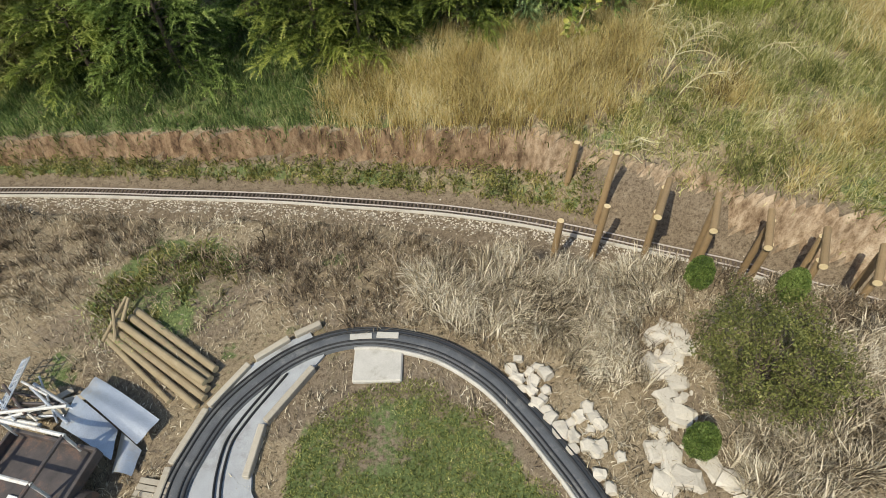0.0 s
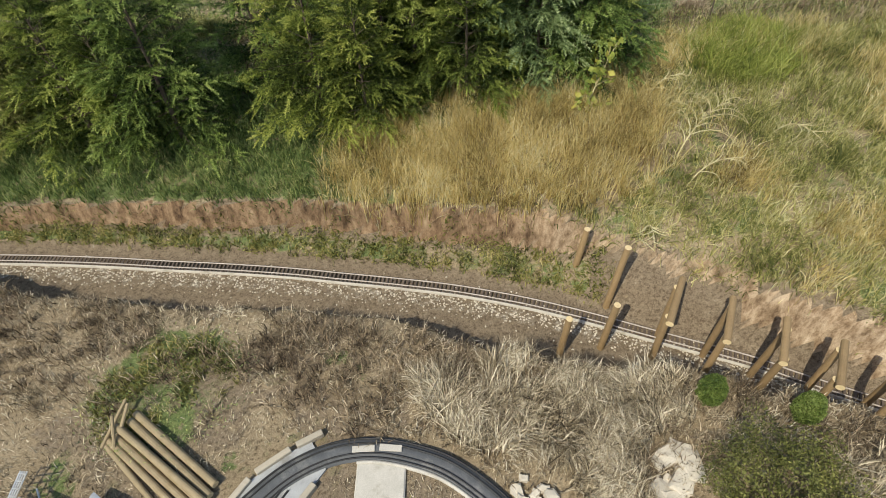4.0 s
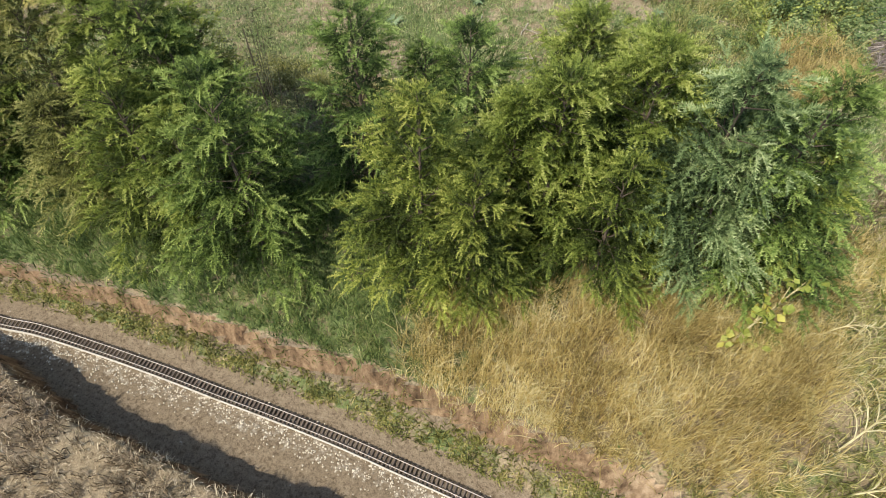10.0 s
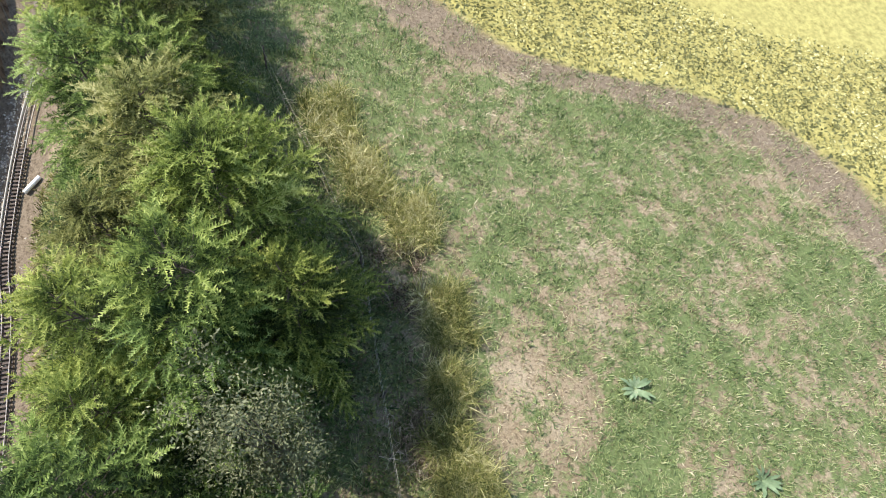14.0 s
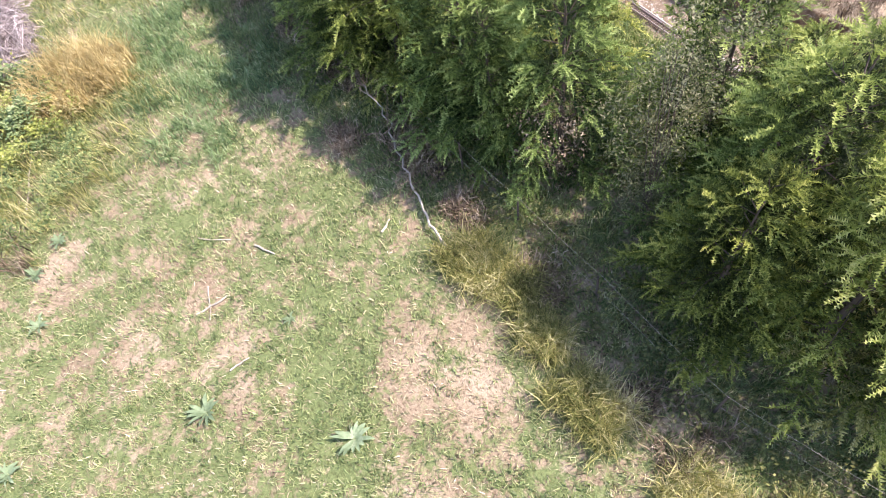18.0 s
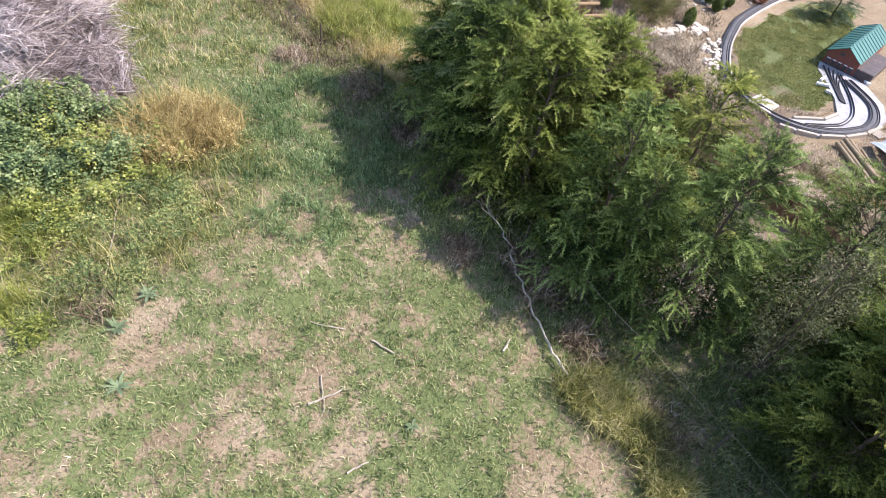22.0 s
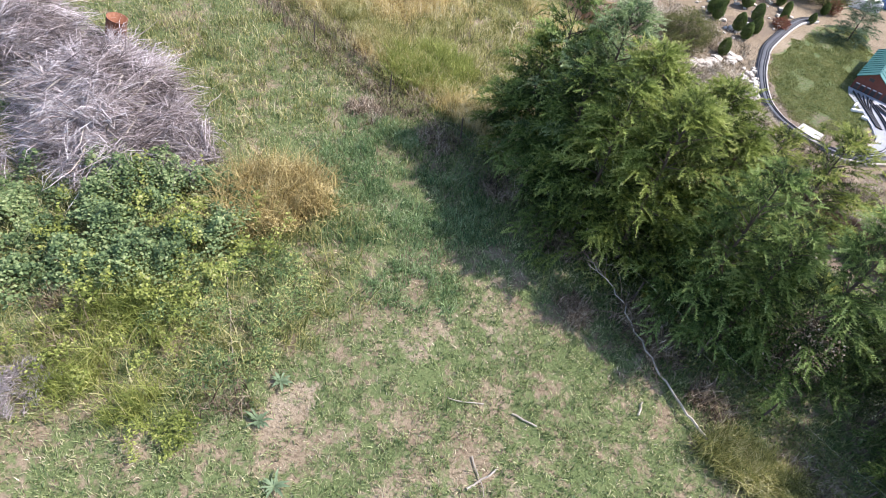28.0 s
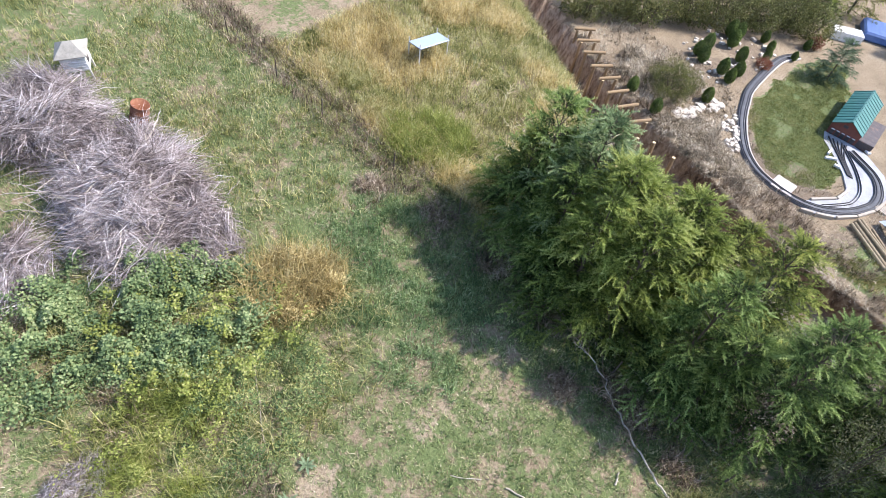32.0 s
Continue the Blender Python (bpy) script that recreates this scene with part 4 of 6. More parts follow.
# ---- scrap corner ----
def sheet(corners, z, bend, name, label):
    """A sheet of metal with four corners on the plan, arched and creased, 4 mm thick."""
    a, b, c, d = [np.array(p, float) for p in corners]
    n = 9
    u, w = np.meshgrid(np.linspace(0, 1, n), np.linspace(0, 1, n), indexing="ij")
    p = (a * ((1 - u) * (1 - w))[..., None] + b * (u * (1 - w))[..., None] + c * (u * w)[..., None] + d * ((1 - u) * w)[..., None])
    h = z + bend * np.sin(u * np.pi) * (0.6 + 0.4 * w) + 0.05 * np.sin(w * 9 + u * 4) * bend
    top = np.concatenate([p, h[..., None]], -1).reshape(-1, 3)
    low = top - [0, 0, 0.006]
    i = np.arange(n * n).reshape(n, n)
    q = np.stack([i[:-1, :-1], i[1:, :-1], i[1:, 1:], i[:-1, 1:]], -1).reshape(-1, 4)
    ob = new(name, mesh_of(name, np.concatenate([top, low]), np.concatenate([q, q[:, ::-1] + n * n]), M_ZINC, True))
    return tagged(ob, label, "metal sheet", "scrap sheets")


sheet([(-6.3, 5.98), (-5.0, 5.1), (-5.25, 4.7), (-6.45, 5.65)], 0.25, 0.22, "metal_sheet", "bent galvanised sheet lying on scrap")
sheet([(-6.48, 5.62), (-5.6, 4.95), (-5.55, 4.45), (-6.55, 5.08)], 0.3, 0.16, "metal_sheet", "pale galvanised sheet overlapping another")
sheet([(-5.62, 4.98), (-5.22, 4.66), (-5.26, 4.25), (-5.58, 4.32)], 0.12, 0.12, "metal_sheet", "small bent galvanised sheet on the ground")
trailer = thing("trailer", "rusty flat trailer with a pale tube frame", "trailer", pose(-6.55, 4.1, 0, 0, 0, -17))
bm = bmesh.new()
box(bm, 1.5, 1.9, 0.05, pose(0, -0.3, 0.42), 0.01)
part("bed", bm, M_DARKSTEEL, trailer, "dark rusty trailer bed")
for y in (0.64, -1.24):
    bm = bmesh.new()
    box(bm, 1.52, 0.05, 0.22, pose(0, y, 0.42), 0.008)
    part("side_board", bm, M_DARKSTEEL, trailer)
for x in (-0.75, 0.75):
    bm = bmesh.new()
    box(bm, 0.05, 1.9, 0.2, pose(x, -0.3, 0.42), 0.008)
    part("side_board", bm, M_DARKSTEEL, trailer)
for x in (-0.72, 0.42):
    for y in (0.62, -0.1, -1.2):
        bm = bmesh.new()
        rod(bm, (x, y, 0.44), (x, y, 0.98), 0.025)
        part("upright", bm, M_TUBE, trailer)
for a, b in (((-0.75, 0.62), (0.45, 0.62)), ((-0.75, -0.1), (0.45, -0.1)), ((-0.75, -1.2), (0.45, -1.2)), ((-0.72, 0.62), (-0.72, -1.2)), ((0.42, 0.62), (0.42, -1.2))):
    bm = bmesh.new()
    rod(bm, (*a, 1.0), (*b, 1.0), 0.032)
    part("top_rail", bm, M_TUBE if abs(a[1] - b[1]) < 0.01 else M_DARKSTEEL, trailer)
for x in (-0.85, 0.85):
    for y in (-0.1, -0.75):
        bm = bmesh.new()
        bmesh.ops.create_cone(bm, cap_ends=True, segments=20, radius1=0.26, radius2=0.26, depth=0.16, matrix=pose(x, y, 0.26, 0, 90, 0))
        w = part("wheel", bm, M_DARKSTEEL, trailer)
        bm = bmesh.new()
        bmesh.ops.create_cone(bm, cap_ends=True, segments=16, radius1=0.13, radius2=0.13, depth=0.18, matrix=pose(x, y, 0.26, 0, 90, 0))
        part("rim", bm, M_TUBE, w)
bm = bmesh.new()
box(bm, 0.16, 0.5, 0.03, pose(-0.1, -0.45, 0.48), 0.006)
tagged(new("white_board", bm_mesh("white_board", bm, M_WHITE)), "narrow pale board lying on the trailer bed", "board").matrix_basis = trailer.matrix_basis.copy()
g = np.random.default_rng(5)
for k in range(16):
    c = np.array([-7.1, 5.5]) + g.normal(0, [0.28, 0.16])
    an, ln = g.normal(-0.35, 0.35), g.uniform(0.5, 1.3)
    d = np.array([math.cos(an), math.sin(an)]) * ln / 2
    z = 0.08 + 0.02 * k
    bm = bmesh.new()
    rod(bm, (*(c - d), z), (*(c + d), z + g.uniform(0.0, 0.15)), g.uniform(0.018, 0.035), None, 8)
    tagged(new("metal_tube", bm_mesh("metal_tube", bm, (M_TUBE, M_ZINC, M_DARKSTEEL)[k % 3])), "loose metal tube in a scrap heap", "tube", "scrap tubes")
for k in range(5):
    bm = bmesh.new()
    box(bm, g.uniform(0.5, 0.9), 0.12, 0.025, None, 0.004)
    ob = new("plank", bm_mesh("plank", bm, M_TIMBER))
    ob.matrix_basis = pose(-6.95 + g.normal(0, 0.25), 5.6 + g.normal(0, 0.2), 0.04 + 0.025 * k, 0, 4, g.uniform(10, 60))
    tagged(ob, "short weathered plank among the scrap", "plank", "planks")
rack = thing("wire_rack", "galvanised wire rack leaning on its side", "rack", pose(-7.85, 5.55, 0.05, 12, 0, -12))
for k in range(4):
    bm = bmesh.new()
    rod(bm, (0.11 * k, 0, 0.05 + 0.09 * k), (0.11 * k, 0.9, 0.05 + 0.09 * k), 0.014)
    part("bar", bm, M_ZINC, rack)
for k in range(8):
    bm = bmesh.new()
    rod(bm, (0, 0.12 * k + 0.02, 0.05), (0.34, 0.12 * k + 0.02, 0.33), 0.012)
    part("cross_bar", bm, M_ZINC, rack)
bm = bmesh.new()
for k in range(5):
    box(bm, 0.5, 0.085, 0.03, pose(0, 0.1 * k, 0.05), 0.005)
for x in (-0.2, 0.2):
    box(bm, 0.06, 0.5, 0.05, pose(x, 0.2, 0), 0.005)
ob = new("pallet", bm_mesh("pallet", bm, M_TIMBER))
ob.matrix_basis = pose(-4.98, 3.75, 0.02, 0, 0, -14)
tagged(ob, "small grey wooden pallet on the ground", "pallet")

# ---- limestone rocks ----
ROCKS = []
for k in range(7):
    g = np.random.default_rng(60 + k)
    bm = bmesh.new()
    bmesh.ops.create_icosphere(bm, subdivisions=2, radius=0.5)
    for v in bm.verts:
        c = v.co
        c = Vector([math.copysign(abs(q * 2) ** 0.55 / 2, q) for q in c])
        v.co = c * (0.88 + 0.42 * noise.noise(c * 3.1 + Vector((k * 5, 0, 0)))) + Vector([0.03 * noise.noise(c * 9 + Vector((0, k * 3, j))) for j in range(3)])
    ROCKS.append(bm_mesh("rock", bm, M_STONE))


def rock(x, y, s, flat=0.6, turn=0.0, wide=1.0, k=0, group="rock edging", label="pale limestone rock on dry soil"):
    ob = new("rock", ROCKS[k % 7])
    ob.matrix_basis = Matrix.Translation((x, y, float(land(x, y)) + s * flat * 0.28)) @ Matrix.Rotation(turn, 4, "Z") @ Matrix.Diagonal((s * wide, s / wide, s * flat, 1))
    return tagged(ob, label, "rock", group)


EDGE_X = [0.81, 0.87, 0.93, 0.95, 1.1, 1.25, 1.36, 1.14, 1.07, 1.31, 1.23, 1.12, 1.26, 1.3, 1.41, 1.58, 1.53, 1.6, 1.76, 1.92, 1.98, 2.05, 1.89, 1.78, 1.89, 2.0, 2.24, 1.97, 1.85]
EDGE_Y = [5.64, 5.46, 5.28, 5.85, 5.58, 5.65, 5.51, 5.4, 5.23, 5.21, 5.05, 4.98, 4.84, 4.71, 4.47, 4.38, 4.16, 4.59, 4.7, 4.82, 4.66, 4.52, 4.45, 4.19, 4.09, 4.17, 3.97, 3.52, 3.74]
g = np.random.default_rng(9)
for k, (x, y) in enumerate(zip(EDGE_X, EDGE_Y)):
    rock(x, y, g.uniform(0.17, 0.27) * (1.35 if k == 14 else 1), g.uniform(0.5, 0.9), g.uniform(0, 3), g.uniform(0.85, 1.25), k)
SLAB_X, SLAB_Y = [3.38, 3.61, 3.72, 3.15, 3.32, 3.43, 3.2, 3.3, 2.81, 2.95, 2.76, 3.05, 3.5, 3.68, 3.84, 3.5], [5.97, 6.05, 5.8, 5.43, 5.31, 5.09, 4.81, 4.5, 4.0, 3.82, 3.5, 3.56, 3.69, 3.42, 3.22, 5.55]
for k, (x, y) in enumerate(zip(SLAB_X, SLAB_Y)):
    rock(x, y, g.uniform(0.36, 0.56), g.uniform(0.25, 0.42), g.uniform(0, 3), g.uniform(0.85, 1.3), k, "rock terrace", "flat pale limestone slab in a rough terrace")
for k in range(46):
    u = g.uniform(0, 1)
    x, y = 3.42 - 0.35 * u + g.normal(0, 0.17), 5.95 - 2.4 * u + g.normal(0, 0.1)
    rock(x, y, g.uniform(0.07, 0.2), g.uniform(0.4, 0.8), g.uniform(0, 3), g.uniform(0.8, 1.3), k, "rock rubble", "small pale limestone chip among slabs")
for k in range(70):
    x, y = g.uniform(2.9, 6.6), g.uniform(-3.6, 2.6)
    if not (2.2 < x < 2.95):
        rock(x, y, g.uniform(0.1, 0.3), g.uniform(0.4, 0.8), g.uniform(0, 3), g.uniform(0.8, 1.3), k, "rock garden", "pale limestone rock in the rock garden")

# ---- shrubs ----
def leaf_mesh(name, centres, size, mat, seed, slim=0.45, up=0.3, flat=False):
    """Small pointed leaves at the given centres."""
    g = np.random.default_rng(seed)
    n = len(centres)
    d = g.normal(0, 1, (n, 3)) + [0, 0, up]
    d /= np.linalg.norm(d, axis=1, keepdims=True)
    s = np.cross(d, g.normal(0, 1, (n, 3)))
    if flat:
        d = d * [1, 1, 0.4]
        d /= np.linalg.norm(d, axis=1, keepdims=True)
        s = np.cross(d, g.normal(0, 0.4, (n, 3)) + [0, 0, 1.0])
    s /= np.linalg.norm(s, axis=1, keepdims=True)
    ln = size * g.uniform(0.6, 1.35, n)
    a, b = d * (ln / 2)[:, None], s * (ln * slim / 2)[:, None]
    v = np.stack([centres - a, centres + b, centres + a, centres - b], 1).reshape(-1, 3)
    return mesh_of(name, v, np.arange(len(v)).reshape(-1, 4), mat)


def shrub(name, x, y, rx, rz, n, size, mat, label, seed, category="shrub", group="", slim=0.45, stems=9, cone=0.0, ragged=0.25, sprays=0):
    g = np.random.default_rng(seed)
    t = thing(name, label, category, pose(x, y, float(land(x, y)) - 0.02), group)
    bm = bmesh.new()
    tips = []
    for k in range(stems):
        az, el = k * 2.4, g.uniform(0.5, 1.4)
        tip = Vector((math.cos(az) * math.cos(el) * rx * 0.7, math.sin(az) * math.cos(el) * rx * 0.7, 0.25 * rz + math.sin(el) * rz * 0.6))
        rod(bm, (0, 0, -0.05), tip, 0.012 + 0.01 * rx, 0.006, 5)
    part("stem", bm, M_BARK, t)
    d = g.normal(0, 1, (n, 3))
    d /= np.linalg.norm(d, axis=1, keepdims=True)
    lump = 1 + ragged * np.sin(d[:, 0] * 5 + seed) * np.sin(d[:, 1] * 6 + 2) + ragged * 0.6 * np.sin(d[:, 2] * 9 + d[:, 0] * 7)
    r = g.uniform(0.45, 1.0, n) ** 0.5 * lump
    p = d * r[:, None] * [rx, rx, rz * 0.5] + [0, 0, rz * 0.52]
    if sprays:
        hub = p[:sprays]
        p = hub[g.integers(0, sprays, n)] + g.normal(0, 0.13, (n, 3)) * [1, 1, 1.3]
    if cone:
        u = np.clip(p[:, 2] / rz, 0, 1)
        k = (1 - cone * u)[:, None]
        p[:, :2] *= k
    part("crown", leaf_mesh("crown", p, size, mat, seed + 1, slim), None, t)
    return t


shrub("bush", 4.75, 5.05, 1.05, 1.35, 17000, 0.05, M_SHRUB, "large olive-leaved bush among dry grass", 71, ragged=0.3)
DWARF = [(3.36, 3.95, 1.0), (4.35, 6.95, 1.0), (5.85, 6.5, 1.0), (5.5, 1.0, 1.0), (5.05, 1.35, 1.1), (5.45, 0.1, 1.15), (3.96, 1.36, 1.1), (3.41, 1.6, 1.0), (3.38, 0.75, 1.05), (3.87, -0.45, 1.1), (4.76, -1.28, 1.2), (4.94, -2.3, 1.15), (5.3, -2.1, 1.2), (3.11, -2.08, 0.8), (3.34, -3.0, 0.8), (2.2, -3.6, 0.7), (2.2, -5.3, 0.8), (3.9, -3.4, 0.9)]
dwarf = shrub("dwarf_conifer", *DWARF[0][:2], 0.3, 0.8, 7500, 0.045, M_DWARF, "small dense green cone-shaped dwarf conifer", 72, "conifer", "dwarf conifers", 0.35, 3, 0.35, 0.04)
for k, (x, y, s) in enumerate(DWARF[1:], 1):
    m = Matrix.Translation((x, y, float(land(x, y)) - 0.02)) @ Matrix.Rotation(k * 1.3, 4, "Z") @ Matrix.Diagonal((s, s, s, 1))
    copy_thing(dwarf, m).matrix_basis = m
shrub("red_shrub", 2.9, -1.3, 0.4, 0.5, 1800, 0.06, M_REDLEAF, "low reddish shrub in the rock garden", 73)
shrub("red_shrub", 2.0, -5.9, 0.4, 0.7, 1800, 0.06, M_REDLEAF, "low reddish shrub in the rock garden", 74)
for k in range(15):
    x, y = 11.5 - k * 0.62 + 0.4 * math.sin(k * 3.1), 3.2 - k * 0.72 + 0.5 * math.sin(k * 1.9)
    shrub("hedge_bush", x, y, 1.25, 1.9, 3800, 0.1, M_SHRUB, "shaggy olive bush behind the rock garden", 200 + k, "shrub", "back bushes")
shrub("silver_shrub", -7.15, 17.55, 0.78, 5.2, 8000, 0.062, M_SILVER, "silver-leaved shrub growing between cedars", 75, ragged=0.45, slim=0.38, sprays=90)
shrub("brown_shrub", -5.0, 17.9, 0.7, 2.2, 2400, 0.07, M_REDDRY, "half-dead brownish shrub at the hedge edge", 76, ragged=0.35)
pine = thing("pine_tree", "small blue-green pine on the lawn edge", "tree", Matrix.Translation((0.35, -3.8, float(land(0.35, -3.8)))) @ Matrix.Diagonal((0.5, 0.5, 0.44, 1)))
tr, cr, li = cedar_meshes(90, 4.7, 2.2)
cr.materials[0] = M_PINE
part("trunk", tr, None, pine)
part("limb_wood", li, None, pine)
part("crown", cr, None, pine)

# ---- train shed ----
shed = thing("train_shed", "long low train shed with a green metal roof", "shed", pose(-1.95, 0.75, 0.04, 0, 0, 3))
W2, LEN, EAVE, RIDGE = 0.62, 3.4, 0.55, 0.92
bm = bmesh.new()
plate_pts = [(-W2, 0), (W2, 0), (W2, EAVE), (0, RIDGE), (-W2, EAVE)]
lo, hi = [bm.verts.new((x, 0, z)) for x, z in plate_pts], [bm.verts.new((x, -0.05, z)) for x, z in plate_pts]
bm.faces.new(lo)
bm.faces.new(hi[::-1])
for a, b, c, d in zip(lo, np.roll(lo, -1), np.roll(hi, -1), hi):
    bm.faces.new((d, c, b, a))
part("front_wall", bm, M_REDWALL, shed)
for x in (-W2, W2):
    bm = bmesh.new()
    box(bm, 0.05, LEN, EAVE, pose(x, -LEN / 2, 0))
    part("side_wall", bm, M_REDWALL, shed)
bm = bmesh.new()
box(bm, 2 * W2, 0.05, EAVE, pose(0, -LEN, 0))
part("back_wall", bm, M_REDWALL, shed)
slope = math.atan2(RIDGE - EAVE, W2)
for s in (-1, 1):
    bm = bmesh.new()
    ln = W2 / math.cos(slope) + 0.1
    box(bm, ln, LEN + 0.2, 0.025, None, 0.004)
    panel = part("roof_panel", bm, M_GREENROOF, shed, "ribbed green metal roof panel", Matrix.Translation((s * W2 / 2 * 1.04, -LEN / 2, (EAVE + RIDGE) / 2 + 0.02)) @ Matrix.Rotation(s * slope, 4, "Y"))
    bm = bmesh.new()
    box(bm, ln, 0.02, 0.018, pose(0, 0, 0.025))
    rib_mesh = bm_mesh("rib", bm, M_GREENROOF)
    for q in range(12):
        part("rib", rib_mesh, None, panel, "", pose(0, -LEN / 2 + 0.29 * q, 0))
bm = bmesh.new()
box(bm, 0.12, LEN + 0.2, 0.03, pose(0, -LEN / 2, RIDGE + 0.025), 0.01)
part("ridge_cap", bm, M_GREENROOF, shed)
for k in range(5):
    bm = bmesh.new()
    box(bm, 0.17, 0.02, 0.24, pose(-0.46 + 0.23 * k, 0.012, 0.02))
    part("door", bm, M_DARKSTEEL, shed)
    bm = bmesh.new()
    box(bm, 0.15, 0.05, 0.03, pose(-0.46 + 0.23 * k, 0.03, 0.27))
    part("door_lintel", bm, M_WHITE, shed)
bm = bmesh.new()
box(bm, 0.2, 0.02, 0.13, pose(0.1, 0.014, 0.55), 0.004)
part("window", bm, M_DARKSTEEL, shed)
bm = bmesh.new()
box(bm, 0.7, 2.2, 0.4, pose(-2.85, -0.4, 0.0, 0, 0, 3), 0.02)
tagged(new("work_bench", bm_mesh("work_bench", bm, M_DARKSTEEL)), "dark low bench beside the train shed", "bench")
for k, (x, y, a, b) in enumerate([(-2.2, 2.6, 0.5, 0.12), (-2.0, 2.2, 0.4, 0.1), (-3.1, 0.6, 0.5, 0.18), (-2.6, 2.9, 0.25, 0.14)]):
    bm = bmesh.new()
    box(bm, a, b, 0.1, None, 0.01)
    ob = new("white_block", bm_mesh("white_block", bm, M_WHITE))
    ob.matrix_basis = pose(x, y, 0.04, 0, 0, 40 + 50 * k)
    tagged(ob, "pale block lying by the tracks", "block", "blocks")
# far end of the garden
bm = bmesh.new()
box(bm, 1.6, 0.8, 0.5, None, 0.02)
ob = new("white_bench", bm_mesh("white_bench", bm, M_WHITE))
ob.matrix_basis = pose(1.3, -8.8, 0.0, 0, 0, 30)
tagged(ob, "pale low structure at the garden's far end", "bench")
bm = bmesh.new()
box(bm, 2.5, 2.0, 0.5, None, 0.1)
ob = new("blue_tarp", bm_mesh("blue_tarp", bm, M_BLUE))
ob.matrix_basis = pose(-0.2, -11.0, 0.0, 0, 0, 20)
tagged(ob, "blue tarpaulin over a pile", "tarpaulin")
for k, (x, y, s) in enumerate([(3.2, -8.5, 0.6), (5.0, -9.5, 0.8), (7.5, -8.5, 0.8), (2.2, -12, 0.9), (-2.5, -11, 0.7)]):
    m = Matrix.Translation((x, y, float(land(x, y)))) @ Matrix.Rotation(k, 4, "Z") @ Matrix.Diagonal((s, s, s, 1))
    copy_thing(CEDARS[(0, 2, 0, 4, 0)[k]], m).matrix_basis = m

# ---- wire fence on the north side of the hedge ----
FX = [-16.4, -13.2, -10.4, -7.6, -5.3, -3.5, -1.5, 0.7, 2.8, 5.3, 8.2, 11.6, 14.3, 17.5]
FY = [19.0, 19.5, 19.9, 19.55, 19.3, 19.15, 19.0, 18.75, 18.5, 18.3, 18.6, 18.95, 18.95, 18.9]
fence = thing("wire_fence", "old sagging wire fence with thin posts", "fence")
tops = []
for k, (x, y) in enumerate(zip(FX, FY)):
    z = float(land(x, y))
    bm = bmesh.new()
    rod(bm, (x, y, z - 0.3), (x + 0.05 * math.sin(k * 3), y + 0.05 * math.cos(k * 2), z + 0.85), 0.028, 0.022, 7)
    part("post", bm, M_BARK, fence)
    tops.append((x, y, z))
for h in (0.35, 0.9):
    bm = bmesh.new()
    for (ax, ay, az), (bx, by, bz) in zip(tops, tops[1:]):
        prev = Vector((ax, ay, az + h))
        for q in range(1, 7):
            u = q / 6
            nxt = Vector((ax + (bx - ax) * u, ay + (by - ay) * u, az + (bz - az) * u + h - 0.25 * u * (1 - u)))
            rod(bm, prev, nxt, 0.003, None, 4, False)
            prev = nxt
    part("wire", bm, M_TIMBER, fence, "grey fence wire")

# ---- fallen branch and sticks ----
def limb(bm, a, b, r0, r1, g, wobble=0.08, n=6):
    a, b = np.array(a, float), np.array(b, float)
    p = [a + (b - a) * u + (g.normal(0, wobble, 3) * [1, 1, 0.4] if 0 < u < 1 else 0) for u in np.linspace(0, 1, n)]
    d = Vector(b - a)
    turn = d.to_track_quat("Z", "Y").to_matrix()
    rings = []
    for k, q in enumerate(p):
        r = r0 + (r1 - r0) * k / (n - 1)
        rings.append([bm.verts.new(Vector(q) + turn @ Vector((r * math.cos(i * 1.2566), r * math.sin(i * 1.2566), 0))) for i in range(5)])
    for u, v in zip(rings, rings[1:]):
        for i in range(5):
            bm.faces.new((u[i], u[(i + 1) % 5], v[(i + 1) % 5], v[i]))
    bm.faces.new(rings[0][::-1])
    bm.faces.new(rings[-1])
    return p


g = np.random.default_rng(31)
fallen = thing("fallen_branch", "long bare fallen branch with brown twigs", "branch")
line_ = [(-4.8, 20.83, 0.42), (-3.85, 20.56, 0.5), (-2.97, 20.24, 0.56), (-1.9, 19.75, 0.72), (-0.75, 19.3, 0.95), (0.4, 19.1, 1.1)]
for k, (a, b) in enumerate(zip(line_, line_[1:])):
    bm = bmesh.new()
    limb(bm, a, b, 0.034 - 0.005 * k, 0.029 - 0.005 * k, g, 0.05, 6)
    part("stem_length", bm, M_TIMBER, fallen)
for k in range(34):
    u = g.uniform(0.3, 1) * 5
    a = np.array(line_[min(4, int(u))]) * (1 - u % 1) + np.array(line_[min(5, int(u) + 1)]) * (u % 1)
    b = a + [g.uniform(-0.3, 0.9), g.uniform(-0.8, 0.6), g.uniform(-0.3, 0.35)]
    bm = bmesh.new()
    pts_ = limb(bm, a, b, 0.014, 0.005, g, 0.05, 5)
    twig = part("twig", bm, M_REDDRY, fallen)
    for q in pts_[1:]:
        bm = bmesh.new()
        limb(bm, q, q + g.normal(0, 0.22, 3) * [1, 1, 0.4], 0.007, 0.003, g, 0.02, 3)
        part("side_twig", bm, M_REDDRY, twig)
